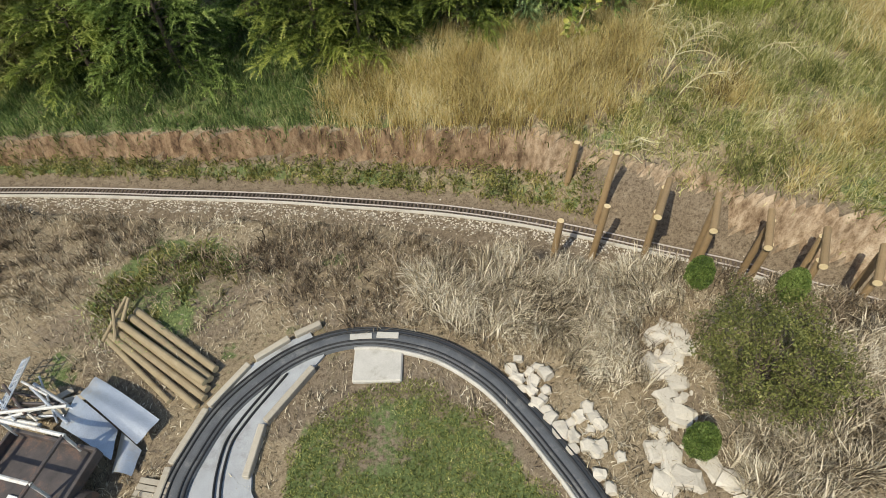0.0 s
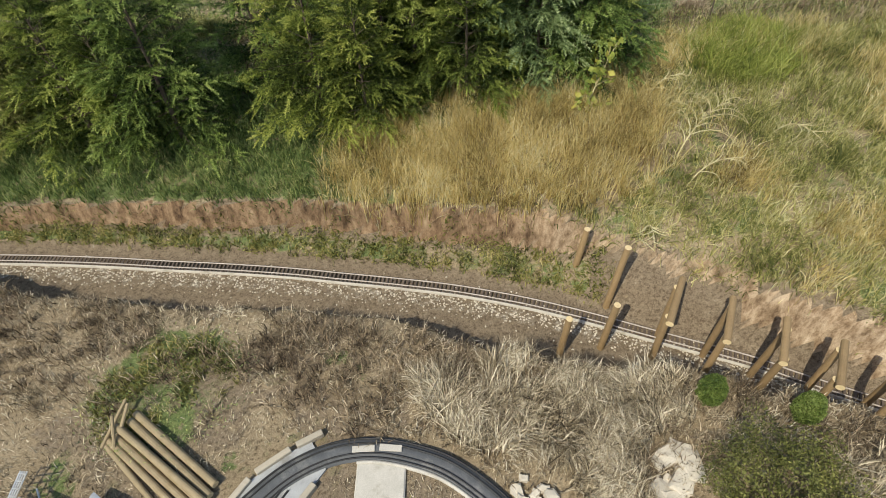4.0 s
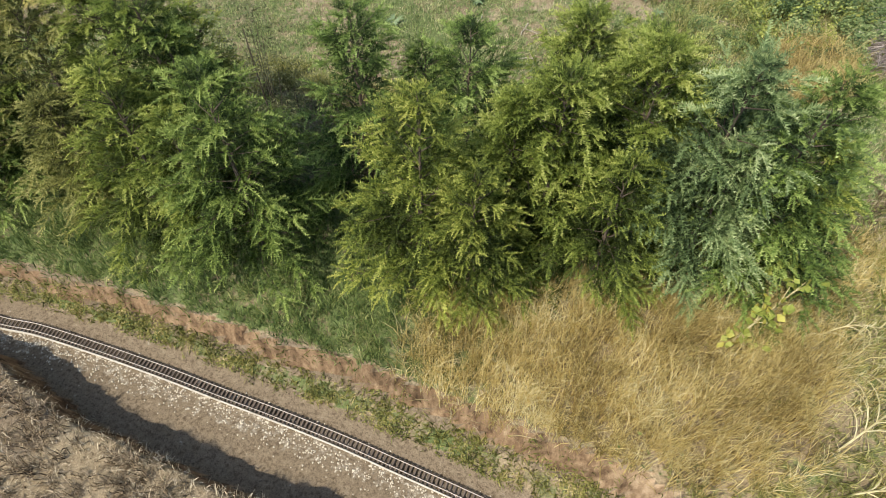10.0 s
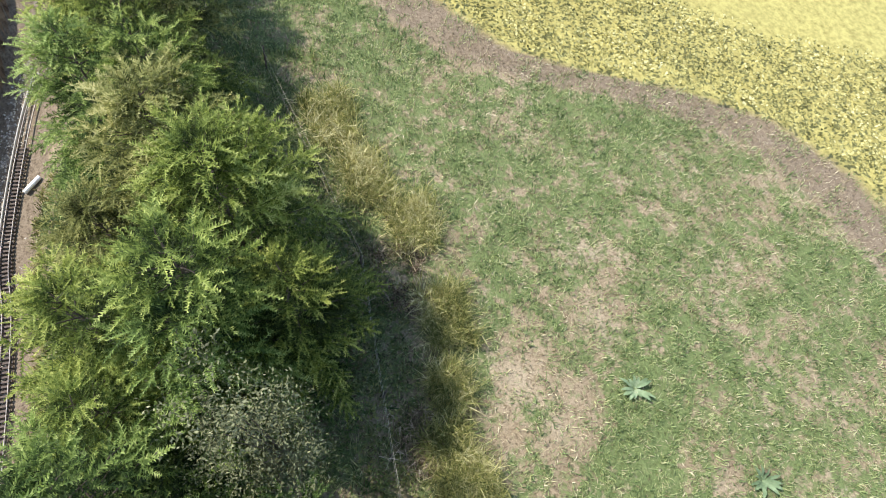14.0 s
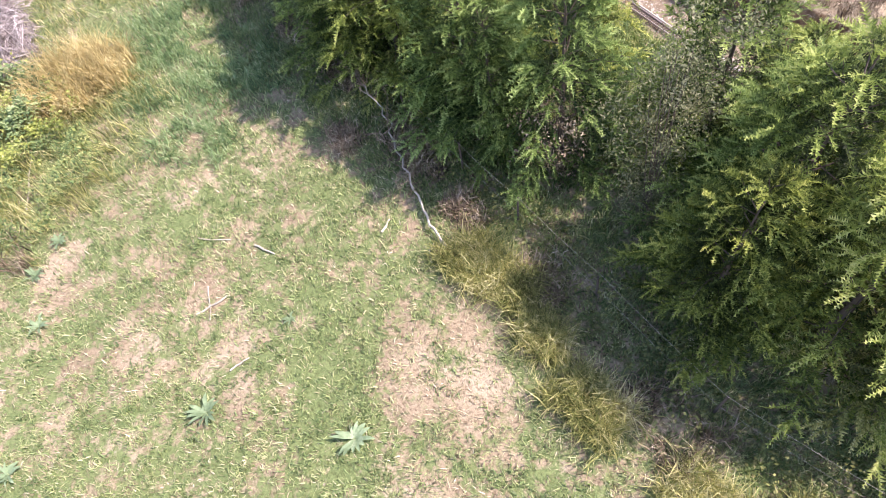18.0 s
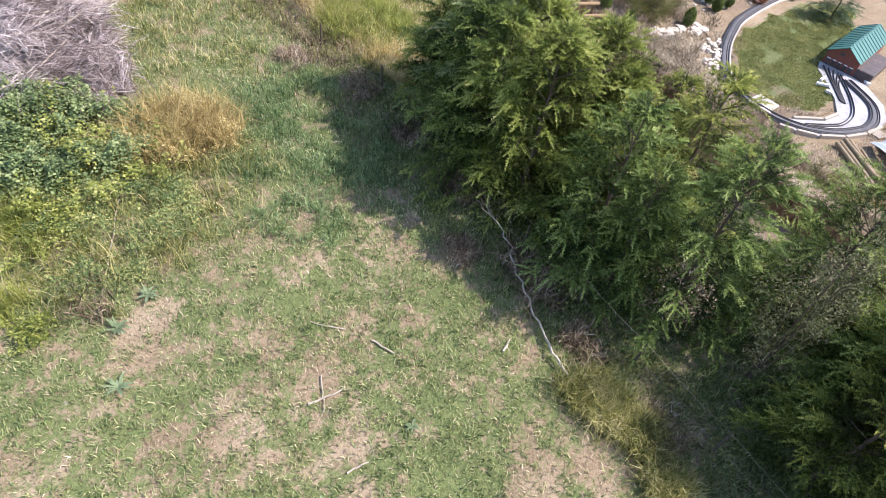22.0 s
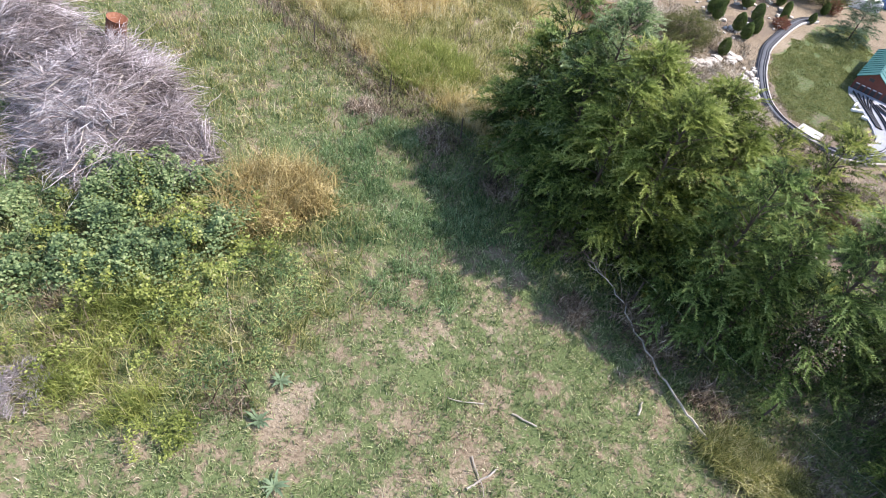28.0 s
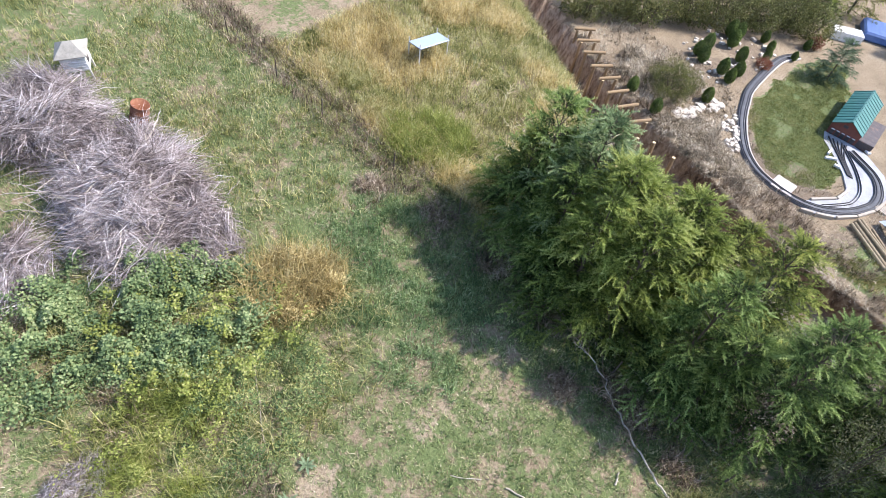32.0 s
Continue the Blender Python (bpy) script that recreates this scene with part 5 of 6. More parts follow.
for a, b, r in (((-1.87, 25.44), (-2.01, 24.73), 0.028), ((-1.45, 23.6), (-2.0, 23.42), 0.024), ((-3.34, 21.47), (-3.23, 21.14), 0.03), ((-3.43, 25.6), (-3.51, 25.17), 0.022), ((-1.5, 24.9), (-2.2, 25.3), 0.016), ((-0.9, 23.9), (-0.3, 24.4), 0.014), ((6.1, 23.6), (7.6, 23.1), 0.02), ((3.4, 27.2), (5.2, 26.2), 0.018)):
    za, zb = float(land(*a)) + 0.04, float(land(*b)) + 0.05
    bm = bmesh.new()
    limb(bm, (*a, za), (*b, zb), r, r * 0.7, g, 0.015, 5)
    tagged(new("stick", bm_mesh("stick", bm, M_TIMBER)), "bleached dead stick lying in the grass", "stick", "sticks")

# ---- dock plants ----
def dock(x, y, s, seed):
    g = np.random.default_rng(seed)
    t = thing("dock_plant", "pale green broad-leaved dock rosette in the field", "plant", pose(x, y, float(land(x, y)), 0, 0, seed * 40), "dock plants")
    for k in range(14):
        az, ln, w = k * 2.4 + g.normal(0, 0.2), s * g.uniform(0.45, 1.1), s * g.uniform(0.14, 0.26)
        u = np.linspace(0, 1, 6)
        wid = w * np.sin(np.pi * np.clip(u, 0.03, 0.98)) ** 0.7
        h = 0.05 + 0.35 * ln * np.sin(u * 2.0) + 0.015 * np.sin(u * 12)
        d, n = np.array([math.cos(az), math.sin(az)]), np.array([-math.sin(az), math.cos(az)])
        mid_ = np.concatenate([np.outer(u * ln, d), h[:, None]], 1)
        off = np.concatenate([np.outer(wid / 2, n), 0.12 * wid[:, None]], 1)
        v = np.stack([mid_ - off, mid_ - [0, 0, 0.01], mid_ + off], 1).reshape(-1, 3)
        f = [[3 * i + j, 3 * i + j + 1, 3 * i + j + 4, 3 * i + j + 3] for i in range(5) for j in range(2)]
        part("leaf", mesh_of("leaf", v, np.array(f), M_DOCK), None, t)


for k, (x, y, s) in enumerate([(-6.25, 24.65, 0.42), (-3.79, 26.4, 0.36), (-3.48, 24.1, 0.2), (2.25, 26.8, 0.26), (1.85, 27.6, 0.3), (0.6, 28.1, 0.3), (-1.9, 29.9, 0.3)]):
    dock(x, y, s, k + 1)

# ---- brush pile ----
def brush(name, bundles, per, cx, cy, rx, ry, hz, seed, label, long=1.5, turn=0.0):
    """Stuff: cut branches heaped up, each a fan of thin arched twigs from one butt end."""
    g = np.random.default_rng(seed)
    a, r = g.uniform(0, 2 * np.pi, bundles), np.sqrt(g.uniform(0, 1, bundles)) * 0.92
    u, w = rx * r * np.cos(a), ry * r * np.sin(a)
    bx, by = cx + u * math.cos(turn) - w * math.sin(turn), cy + u * math.sin(turn) + w * math.cos(turn)
    bz = hz * (1 - 0.75 * r**2) * g.uniform(0.05, 1.0, bundles)
    head = np.arctan2(by - cy, bx - cx) + g.normal(0, 1.9, bundles)
    own = np.repeat(np.arange(bundles), per)
    n = len(own)
    along = g.uniform(0, 0.55, n) * long
    az, el = head[own] + g.normal(0, 0.34, n), g.normal(0.16, 0.22, bundles)[own] + g.normal(0, 0.2, n)
    ln = long * g.uniform(0.35, 1.0, n)
    d = np.stack([np.cos(az) * np.cos(el), np.sin(az) * np.cos(el), np.sin(el)], 1)
    p0 = np.stack([bx[own] + np.cos(head[own]) * (along - 0.5 * long), by[own] + np.sin(head[own]) * (along - 0.5 * long), bz[own] + 0.1 * along + g.normal(0, 0.05, n)], 1)
    p0[:, 2] += land(p0[:, 0], p0[:, 1])
    side = np.cross(d, g.normal(0, 1, (n, 3)))
    side /= np.linalg.norm(side, axis=1, keepdims=True)
    side2 = np.cross(d, side)
    w = ((0.003 + 0.013 * g.uniform(0, 1, n) ** 3) * min(1.0, long / 1.2))[:, None]
    p1 = p0 + d * (ln * 0.5)[:, None] + g.normal(0, 0.07, (n, 3)) * ln[:, None] + np.array([0, 0, 0.05])
    p2 = p0 + d * ln[:, None] - np.array([0, 0, 1.0]) * (0.12 * ln)[:, None]
    p2[:, 2] = np.maximum(p2[:, 2], land(p2[:, 0], p2[:, 1]) + 0.03)
    v = np.stack([p0 + side * w, p0 - side * w * 0.5 + side2 * w, p0 - side * w * 0.5 - side2 * w, p1 + side * w * 0.8, p1 - side * w * 0.4 + side2 * w * 0.8, p1 - side * w * 0.4 - side2 * w * 0.8, p2], 1).reshape(-1, 3)
    k = np.arange(n)[:, None] * 7
    q = np.concatenate([k + np.array([[0, 1, 4, 3]]), k + np.array([[1, 2, 5, 4]]), k + np.array([[2, 0, 3, 5]])])
    t3 = np.concatenate([k + np.array([[3, 4, 6]]), k + np.array([[4, 5, 6]]), k + np.array([[5, 3, 6]])])
    return tagged(new(name, mesh_of(name, v, (q, t3), M_TWIG)), label, "brush", kind="stuff")


brush("brush_pile", 520, 30, 11.9, 25.8, 3.3, 2.1, 1.5, 33, "big heap of bare grey-mauve cut branches", 1.35, -0.25)
brush("brush_pile", 190, 28, 16.2, 26.3, 2.2, 1.8, 1.8, 34, "big heap of bare grey-mauve cut branches", 1.7)
brush("brush_pile", 70, 40, 9.6, 25.0, 1.3, 1.1, 0.9, 36, "low end of a heap of bare grey twigs", 1.3)
brush("brush_pile", 34, 36, 11.4, 29.2, 1.5, 0.7, 0.6, 37, "low heap of bare grey twigs", 1.4, -0.4)
brush("brush_pile", 60, 36, 5.3, 30.8, 0.45, 0.9, 0.45, 35, "low heap of bare grey twigs", 0.55)
for k in range(34):
    a = g.uniform(0, 6.28)
    r = math.sqrt(g.uniform(0, 1))
    x, y = 12.0 + 3.2 * r * math.cos(a), 25.9 + 1.9 * r * math.sin(a)
    z = float(land(x, y)) + 1.5 * (1 - 0.75 * r * r) * g.uniform(0.7, 1.0) + 0.08
    d = np.array([math.cos(a + g.normal(0, 0.6)), math.sin(a + g.normal(0, 0.6)), g.uniform(-0.1, 0.25)]) * g.uniform(0.5, 1.0)
    b = thing("cut_branch", "bleached cut branch on the brush heap", "branch", None, "cut branches")
    bm = bmesh.new()
    pp = limb(bm, np.array([x, y, z]) - d, np.array([x, y, z]) + d, 0.032, 0.012, g, 0.05, 5)
    part("stem", bm, M_TIMBER, b)
    for q in pp[2:]:
        bm = bmesh.new()
        limb(bm, q, q + d * 0.6 + g.normal(0, 0.25, 3), 0.014, 0.004, g, 0.04, 4)
        part("twig", bm, M_TWIG, b)

# ---- barrel and white hive ----
barrel = thing("barrel", "rusty open steel drum tilted in the grass", "barrel", pose(15.05, 24.0, float(land(15.05, 24.0)) - 0.05, 14, -10, 0))
bm = bmesh.new()
R = 0.29
ring = [(R, 0), (R, 0.27), (R + 0.012, 0.285), (R, 0.3), (R, 0.57), (R + 0.012, 0.585), (R, 0.6), (R, 0.86), (R + 0.01, 0.88), (R - 0.012, 0.88), (R - 0.014, 0.03), (0.001, 0.03)]
seg = 28
vv = [[bm.verts.new((r * math.cos(2 * math.pi * i / seg), r * math.sin(2 * math.pi * i / seg), z)) for i in range(seg)] for r, z in ring]
for a, b in zip(vv, vv[1:]):
    for i in range(seg):
        bm.faces.new((a[i], a[(i + 1) % seg], b[(i + 1) % seg], b[i]))
part("drum", bm_mesh("drum", bm, M_RUST, True), None, barrel)
bm = bmesh.new()
bmesh.ops.create_cone(bm, cap_ends=True, segments=28, radius1=R - 0.02, radius2=R - 0.02, depth=0.04, matrix=pose(0, 0, 0.03))
part("base", bm, M_RUST, barrel)
hive = thing("white_hutch", "white box hutch on legs with a grey hipped roof", "hutch", pose(18.35, 24.2, float(land(18.35, 24.2)) - 0.04, -4, 5, 62))
bm = bmesh.new()
box(bm, 0.8, 0.78, 0.62, pose(0, 0, 0.42), 0.012)
part("body", bm, M_WHITE, hive)
bm = bmesh.new()
for z in (0.5, 0.6, 0.7, 0.8, 0.9):
    box(bm, 0.82, 0.8, 0.012, pose(0, 0, z), 0.003)
part("siding_lap", bm, M_WHITE, hive)
for x in (-0.36, 0.36):
    for y in (-0.35, 0.35):
        bm = bmesh.new()
        box(bm, 0.06, 0.06, 0.43, pose(x, y, 0), 0.006)
        part("leg", bm, M_TUBE, hive)
bm = bmesh.new()
q = [bm.verts.new((x * 0.52, y * 0.5, z)) for z in (1.03, 1.06) for x, y in ((-1, -1), (1, -1), (1, 1), (-1, 1))]
a, b = bm.verts.new((-0.12, 0, 1.4)), bm.verts.new((0.12, 0, 1.4))
for i in range(4):
    bm.faces.new((q[i], q[(i + 1) % 4], q[4 + (i + 1) % 4], q[4 + i]))
for f in ((q[4], q[5], b, a), (q[5], q[6], b), (q[6], q[7], a, b), (q[7], q[4], a), (q[3], q[2], q[1], q[0])):
    bm.faces.new(f)
part("roof", bm, M_SHINGLE, hive)
for x, y, a in ((-0.2, -0.4, 0), (0.2, -0.4, 0), (-0.41, 0.1, 90)):
    bm = bmesh.new()
    box(bm, 0.24, 0.02, 0.26, pose(x, y, 0.62, 0, 0, a), 0.004)
    part("window", bm, M_DARKSTEEL, hive, "small dark window")
bm = bmesh.new()
rod(bm, (-15.1, 13.3, float(land(-15.1, 13.3)) + 0.06), (-14.75, 12.95, float(land(-14.75, 12.95)) + 0.08), 0.055, None, 12)
tagged(new("plastic_pipe", bm_mesh("plastic_pipe", bm, M_WHITE)), "short white plastic pipe on the bank", "pipe")


# ---- pale lane at the field's west end ----
bm = bmesh.new()
for k in range(4):
    y = 18.9 + 0.75 * k
    box(bm, 0.2, 0.74, 0.06, pose(-21.4 + 0.14 * k, y, float(land(-21.3, y)) - 0.02, 0, 0, -9), 0.01)
tagged(new("lane", bm_mesh("lane", bm, M_CONCRETE)), "narrow pale concrete lane beside the crop", "lane", kind="structure")

# ---- tall yellow weed by the hedge's end, and dead stalk plants blown flat ----
def bent(bm, a, c, b, r0, r1, n=6):
    """A tapered stalk along a curve from a to b, drawn towards c."""
    a, b, c = Vector(a), Vector(b), Vector(c)
    u = [k / n for k in range(n + 1)]
    p = [a * (1 - w) ** 2 + c * (2 * w * (1 - w)) + b * w * w for w in u]
    for k in range(n):
        rod(bm, p[k], p[k + 1], r0 + (r1 - r0) * u[k], r0 + (r1 - r0) * u[k + 1], 5, False)
    return p


g = np.random.default_rng(77)
tall_weed = thing("tall_weed", "tall leaning weed with pale stalk and yellow-green leaves", "weed", pose(3.52, 14.4, float(land(3.52, 14.4))))
bm = bmesh.new()
spine = bent(bm, (0, 0, -0.05), (0.25, 0.2, 0.95), (0.62, 0.48, 1.65), 0.026, 0.012)
part("stem", bm, M_STALK, tall_weed, "pale bare stem")
for k in range(13):
    root = spine[1 + k % 6]
    out = Vector((g.uniform(-0.5, 0.6), g.uniform(-0.5, 0.5), g.uniform(0.05, 0.45)))
    bm = bmesh.new()
    arm = bent(bm, root, root + out * 0.5 + Vector((0, 0, 0.12)), root + out, 0.012, 0.005)
    stalk = part("stalk", bm, M_STALK if k % 3 else M_LIME, tall_weed)
    for j in range(9):
        c = np.array(arm[2 + j % 5]) + g.normal(0, 0.09, 3)
        part("leaf", leaf_mesh("leaf", c[None], 0.17, M_YELLOWLEAF if (j + k) % 3 == 0 else M_LIME, 300 + 40 * k + j, 0.8), None, stalk)


def stalk_plant(x, y, heading, long, arms, seed):
    """A dead weed lying over: a stem with long curved side stalks."""
    g = np.random.default_rng(seed)
    t = thing("dead_stalk_plant", "pale dead weed blown flat with curved bare stalks", "weed", pose(x, y, float(land(x, y)), 0, 0, math.degrees(heading)), "dead stalk plants")
    bm = bmesh.new()
    spine = bent(bm, (-0.15, 0, -0.05), (0.1, 0.05, 0.9), (long, 0, 0.55), 0.021, 0.009, 8)
    part("stem", bm, M_STALK, t)
    for k in range(arms):
        side = -1 if k % 2 else 1
        root = spine[min(8, 2 + int(k / arms * 6) + g.integers(0, 2))]
        ln = long * g.uniform(0.32, 0.55) * (1.15 - 0.6 * root.x / long)
        tip = root + Vector((ln * g.uniform(0.25, 0.6), side * ln, g.uniform(-0.15, 0.1)))
        bm = bmesh.new()
        bent(bm, root, root + Vector((ln * 0.75, side * ln * 0.35, 0.14)), tip, 0.012, 0.006)
        part("side_stalk", bm, M_STALK, t)


stalk_plant(5.5, 12.75, 0.75, 1.9, 20, 501)
stalk_plant(5.6, 11.9, 0.1, 1.2, 9, 502)
stalk_plant(5.45, 15.0, 0.2, 0.9, 9, 503)
stalk_plant(4.25, 10.85, -1.7, 0.9, 7, 504)
stalk_plant(7.9, 13.1, -1.15, 1.15, 5, 505)

# ---- tilted panel on a tube frame ----
panel_z = float(land(11.9, 13.35))
stand = thing("panel_frame", "pale tube frame with a tilted blue-grey panel in long grass", "panel frame", pose(11.9, 13.35, panel_z, 0, 0, -8))
bm = bmesh.new()
box(bm, 0.78, 1.46, 0.035, pose(0, 0, 0.86, 0, 7, 0), 0.006)
part("panel", bm, M_PANEL, stand, "flat blue-grey panel")
for x, h in ((-0.36, 0.98), (0.36, 0.9)):
    for y in (-0.7, 0.7):
        bm = bmesh.new()
        rod(bm, (x, y, -0.15), (x + 0.05, y, h + 0.12), 0.024)
        part("post", bm, M_TUBE, stand)
    bm = bmesh.new()
    rod(bm, (x, -0.78, 0.06), (x, 0.95, 0.06), 0.02)
    part("ground_rail", bm, M_TUBE, stand)
for y in (-0.7, 0.7):
    bm = bmesh.new()
    rod(bm, (-0.6, y, 0.05), (0.8, y, 0.05), 0.02)
    part("cross_rail", bm, M_TUBE, stand)

# ---- weeds, crop and leafy growth ----
def leafy(name, n, x0, x1, y0, y1, keep, tall, size, mat, label, seed, slim=0.6, category="weeds"):
    g = np.random.default_rng(seed)
    p = scatter(n, x0, x1, y0, y1, keep, seed)
    bumps = value_noise(p[:, 0], p[:, 1], 0.55, seed) * 0.75 + value_noise(p[:, 0], p[:, 1], 0.22, seed + 1) * 0.35
    p[:, 2] += tall * bumps * g.uniform(0.35, 1.0, len(p)) ** 0.6
    return tagged(new(name, leaf_mesh(name, p, size, mat, seed, slim, 0.0, True)), label, category, kind="stuff")


leafy("vine_leaves", 120000, 4.5, 12.5, 24, 33, lambda x, y: (in_ellipse(x, y, 8.2, 27.4, 3.0, 2.0, 0.9) + 0.6 * in_ellipse(x, y, 8.9, 30.6, 2.0, 1.3, 0.5)) * smooth(0.2, 0.5, value_noise(x, y, 0.6, 40)), 1.15, 0.078, M_IVY, "tangled broad-leaved vines below the brush heap", 41, 0.8)
leafy("yellow_green_weeds", 70000, 1.5, 9, 25, 32, lambda x, y: (0.6 * in_ellipse(x, y, 5.4, 29.0, 1.6, 2.0, 0.2) * smooth(0.4, 0.6, value_noise(x, y, 0.45, 43)) + in_ellipse(x, y, 2.7, 29.1, 0.5, 0.65) + 0.6 * in_ellipse(x, y, 7.5, 24.5, 0.5, 0.8)) * smooth(0.4, 0.6, value_noise(x, y, 0.35, 42)), 0.9, 0.07, M_LIME, "yellow-green leafy weeds", 42, 0.5)
leafy("yellow_green_weeds", 20000, 4, 9, 24, 29, lambda x, y: smooth(0.5, 0.75, value_noise(x, y, 0.28, 46)) * in_ellipse(x, y, 7.2, 27.0, 3.0, 2.2, 0.8), 1.2, 0.08, M_LIME, "yellow-green leaves over the vines", 46, 0.7)
leafy("leafy_weeds", 50000, 2, 9, 23, 31, lambda x, y: in_ellipse(x, y, 4.6, 26.6, 1.9, 2.2, 0.4) * smooth(0.3, 0.5, value_noise(x, y, 0.9, 44)), 0.8, 0.07, M_WEED, "mixed green weeds", 44, 0.4)
leafy("rusty_weeds", 26000, 4, 9, 21.5, 26.5, lambda x, y: in_ellipse(x, y, 6.3, 24.2, 1.1, 1.5, -0.5) * smooth(0.3, 0.55, value_noise(x, y, 0.5, 48)), 0.9, 0.06, M_ORANGE, "rust-coloured dead weeds", 43)
leafy("yellow_crop", 110000, -24, 8, 18, 44, lambda x, y: ((y > np.interp(x, YELLOW_X, YELLOW_Y) + 0.1 * np.sin(x * 5)) & (y < np.interp(x, YELLOW_X, YELLOW_Y) + 6.5)) * 1.0, 0.55, 0.11, M_YELLOW, "yellowing leafy field crop", 45, category="crop")
leafy("fence_weeds", 15000, -14, 12, 18.2, 20.6, lambda x, y: smooth(1.0, 0.2, np.abs(y - np.interp(x, FX, FY))) * 0.8, 0.55, 0.07, M_SHRUB, "dull weeds along the fence", 49)
leafy("strip_weeds", 60000, -14, 3.4, 10, 14, lambda x, y: ((y > np.interp(x, TRACK_X, TRACK_Y) + 0.5) & (y < np.interp(x, NLIP_X, NLIP_Y) - 0.1)) * smooth(0.35, 0.7, value_noise(x, y, 0.7, 51)), 0.24, 0.055, M_STRIP, "low green weeds beside the track", 51)
leafy("bank_leaves", 1800, 1, 13, 9, 15, lambda x, y: in_ellipse(x, y, 1.75, 11.95, 0.4, 0.25) + in_ellipse(x, y, 9.2, 8.6, 0.8, 0.6), 0.5, 0.1, M_WEED, "broad green leaves at the bank's edge", 53)
leafy("green_patch", 6500, -8, -3, 5.5, 10, lambda x, y: in_ellipse(x, y, -5.6, 7.9, 1.6, 1.3, 0.4) * smooth(0.3, 0.6, value_noise(x, y, 0.6, 56)), 0.3, 0.055, M_WEED, "patch of low green weeds in the dry grass", 55, 0.3)


# ---- grasses ----
def south(x, y):
    return (y < np.interp(x, SLIP_X, SLIP_Y)) * 1.0


def north(x, y):
    return (y > np.interp(x, NLIP_X, NLIP_Y) + 0.05) * 1.0


def off_loop(x, y):
    """Clear of the loop's bed, the apron and the slab."""
    near = np.full(np.shape(x), 9.0)
    for px_, py_ in LOOP[::2]:
        near = np.minimum(near, np.hypot(x - px_, y - py_))
    keep = (near > 0.3) & ~((np.abs(x + 1.5) < 0.5) & (np.abs(y - 5.95) < 0.4))
    return keep & ~((x < -2.4) & (near < 0.75) & (y < 6.7) & (x > -4.7)) & ~((x > -4.9) & (x < -1.1) & (y < 2.6))


def tufts(n, seed, spread, per, x0, x1, y0, y1, keep):
    """Base points gathered in tufts."""
    c = scatter(n, x0, x1, y0, y1, keep, seed)
    g = np.random.default_rng(seed + 1)
    p = np.repeat(c, per, 0)
    p[:, :2] += g.normal(0, spread, (len(p), 2))
    p[:, 2] = land(p[:, 0], p[:, 1]) - 0.01
    return p


wind = lambda x, y: 4.0 * value_noise(x, y, 1.5, 201) + 2.2 * value_noise(x, y, 0.45, 202) - 2.2
gold_zone = lambda x, y: north(x, y) * (1 - in_ellipse(x, y, 6.1, 13.3, 1.2, 0.8, 0.75)) * np.clip(in_ellipse(x, y, 1.6, 13.6, 4.3, 2.3, 0.12), 0, 1)
blades("golden_grass", tufts(4400, 21, 0.06, 20, -3.5, 8.5, 10, 17.5, gold_zone), 0.78, 0.0095, M_GOLD, 0.28, 0.7, None, "tall golden dry grass along the bank", "grass", 22)
olive_zone = lambda x, y: north(x, y) * (1 - 0.7 * in_ellipse(x, y, 6.1, 13.3, 1.3, 0.9, 0.75)) * (1 - 0.8 * gold_zone(x, y)) * (y < np.interp(x, FX, FY) - 0.4)
blades("olive_grass", tufts(6200, 29, 0.1, 18, 2.5, 16, 5, 18.5, lambda x, y: olive_zone(x, y) * smooth(0.8, 0.5, value_noise(x, y, 1.7, 31))), 0.42, 0.013, M_OLIVE, 0.75, 0.95, None, "tall olive and straw grass on the bank", "grass", 30)
blades("golden_grass", tufts(6200, 33, 0.09, 15, 4, 16, 7, 18, lambda x, y: olive_zone(x, y) * smooth(0.45, 0.75, value_noise(x, y, 1.7, 31) + 0.12 * smooth(8, 11, x))), 0.62, 0.012, M_GOLD, 0.45, 0.9, None, "tall golden dry grass beyond the hedge", "grass", 34)
blades("bank_grass", tufts(4600, 61, 0.09, 12, -16, 3, 11.6, 16.5, lambda x, y: north(x, y) * (1 - gold_zone(x, y)) * smooth(3.2, 1.5, y - np.interp(x, NLIP_X, NLIP_Y))), 0.32, 0.014, M_BANK, 0.5, 0.9, None, "green grass between the cutting and the hedge", "grass", 62)
blades("hanging_grass", tufts(150, 63, 0.07, 9, -14, 3, 4, 14.5, lambda x, y: (np.abs(y - np.interp(x, NLIP_X, NLIP_Y) - 0.05) < 0.12) * 1.0), 0.26, 0.015, M_REDDRY, 0.9, 1.0, -1.4, "dry grass hanging over the cut bank", "grass", 64)
dry_zone = lambda x, y: south(x, y) * (1 - inside(LAWN, x, y)) * off_loop(x, y) * (1 - 0.8 * in_ellipse(x, y, -5.6, 7.9, 1.4, 1.1, 0.4))
blades("dry_grass", tufts(5200, 23, 0.06, 17, -13, 10, 1.5, 12, lambda x, y: dry_zone(x, y) * smooth(0.25, 0.75, value_noise(x, y, 0.8, 24) + 0.25 * smooth(-3, 2, x) - 0.1)), 0.24, 0.011, M_DRY, 0.8, 1.0, None, "bleached tufts of dry grass", "grass", 24)
blades("dry_thatch", scatter(60000, -13, 10, 1.5, 12, dry_zone, 65), 0.15, 0.011, M_DRY, 1.2, 0.5, wind, "matted straw on dry ground", "grass", 66)
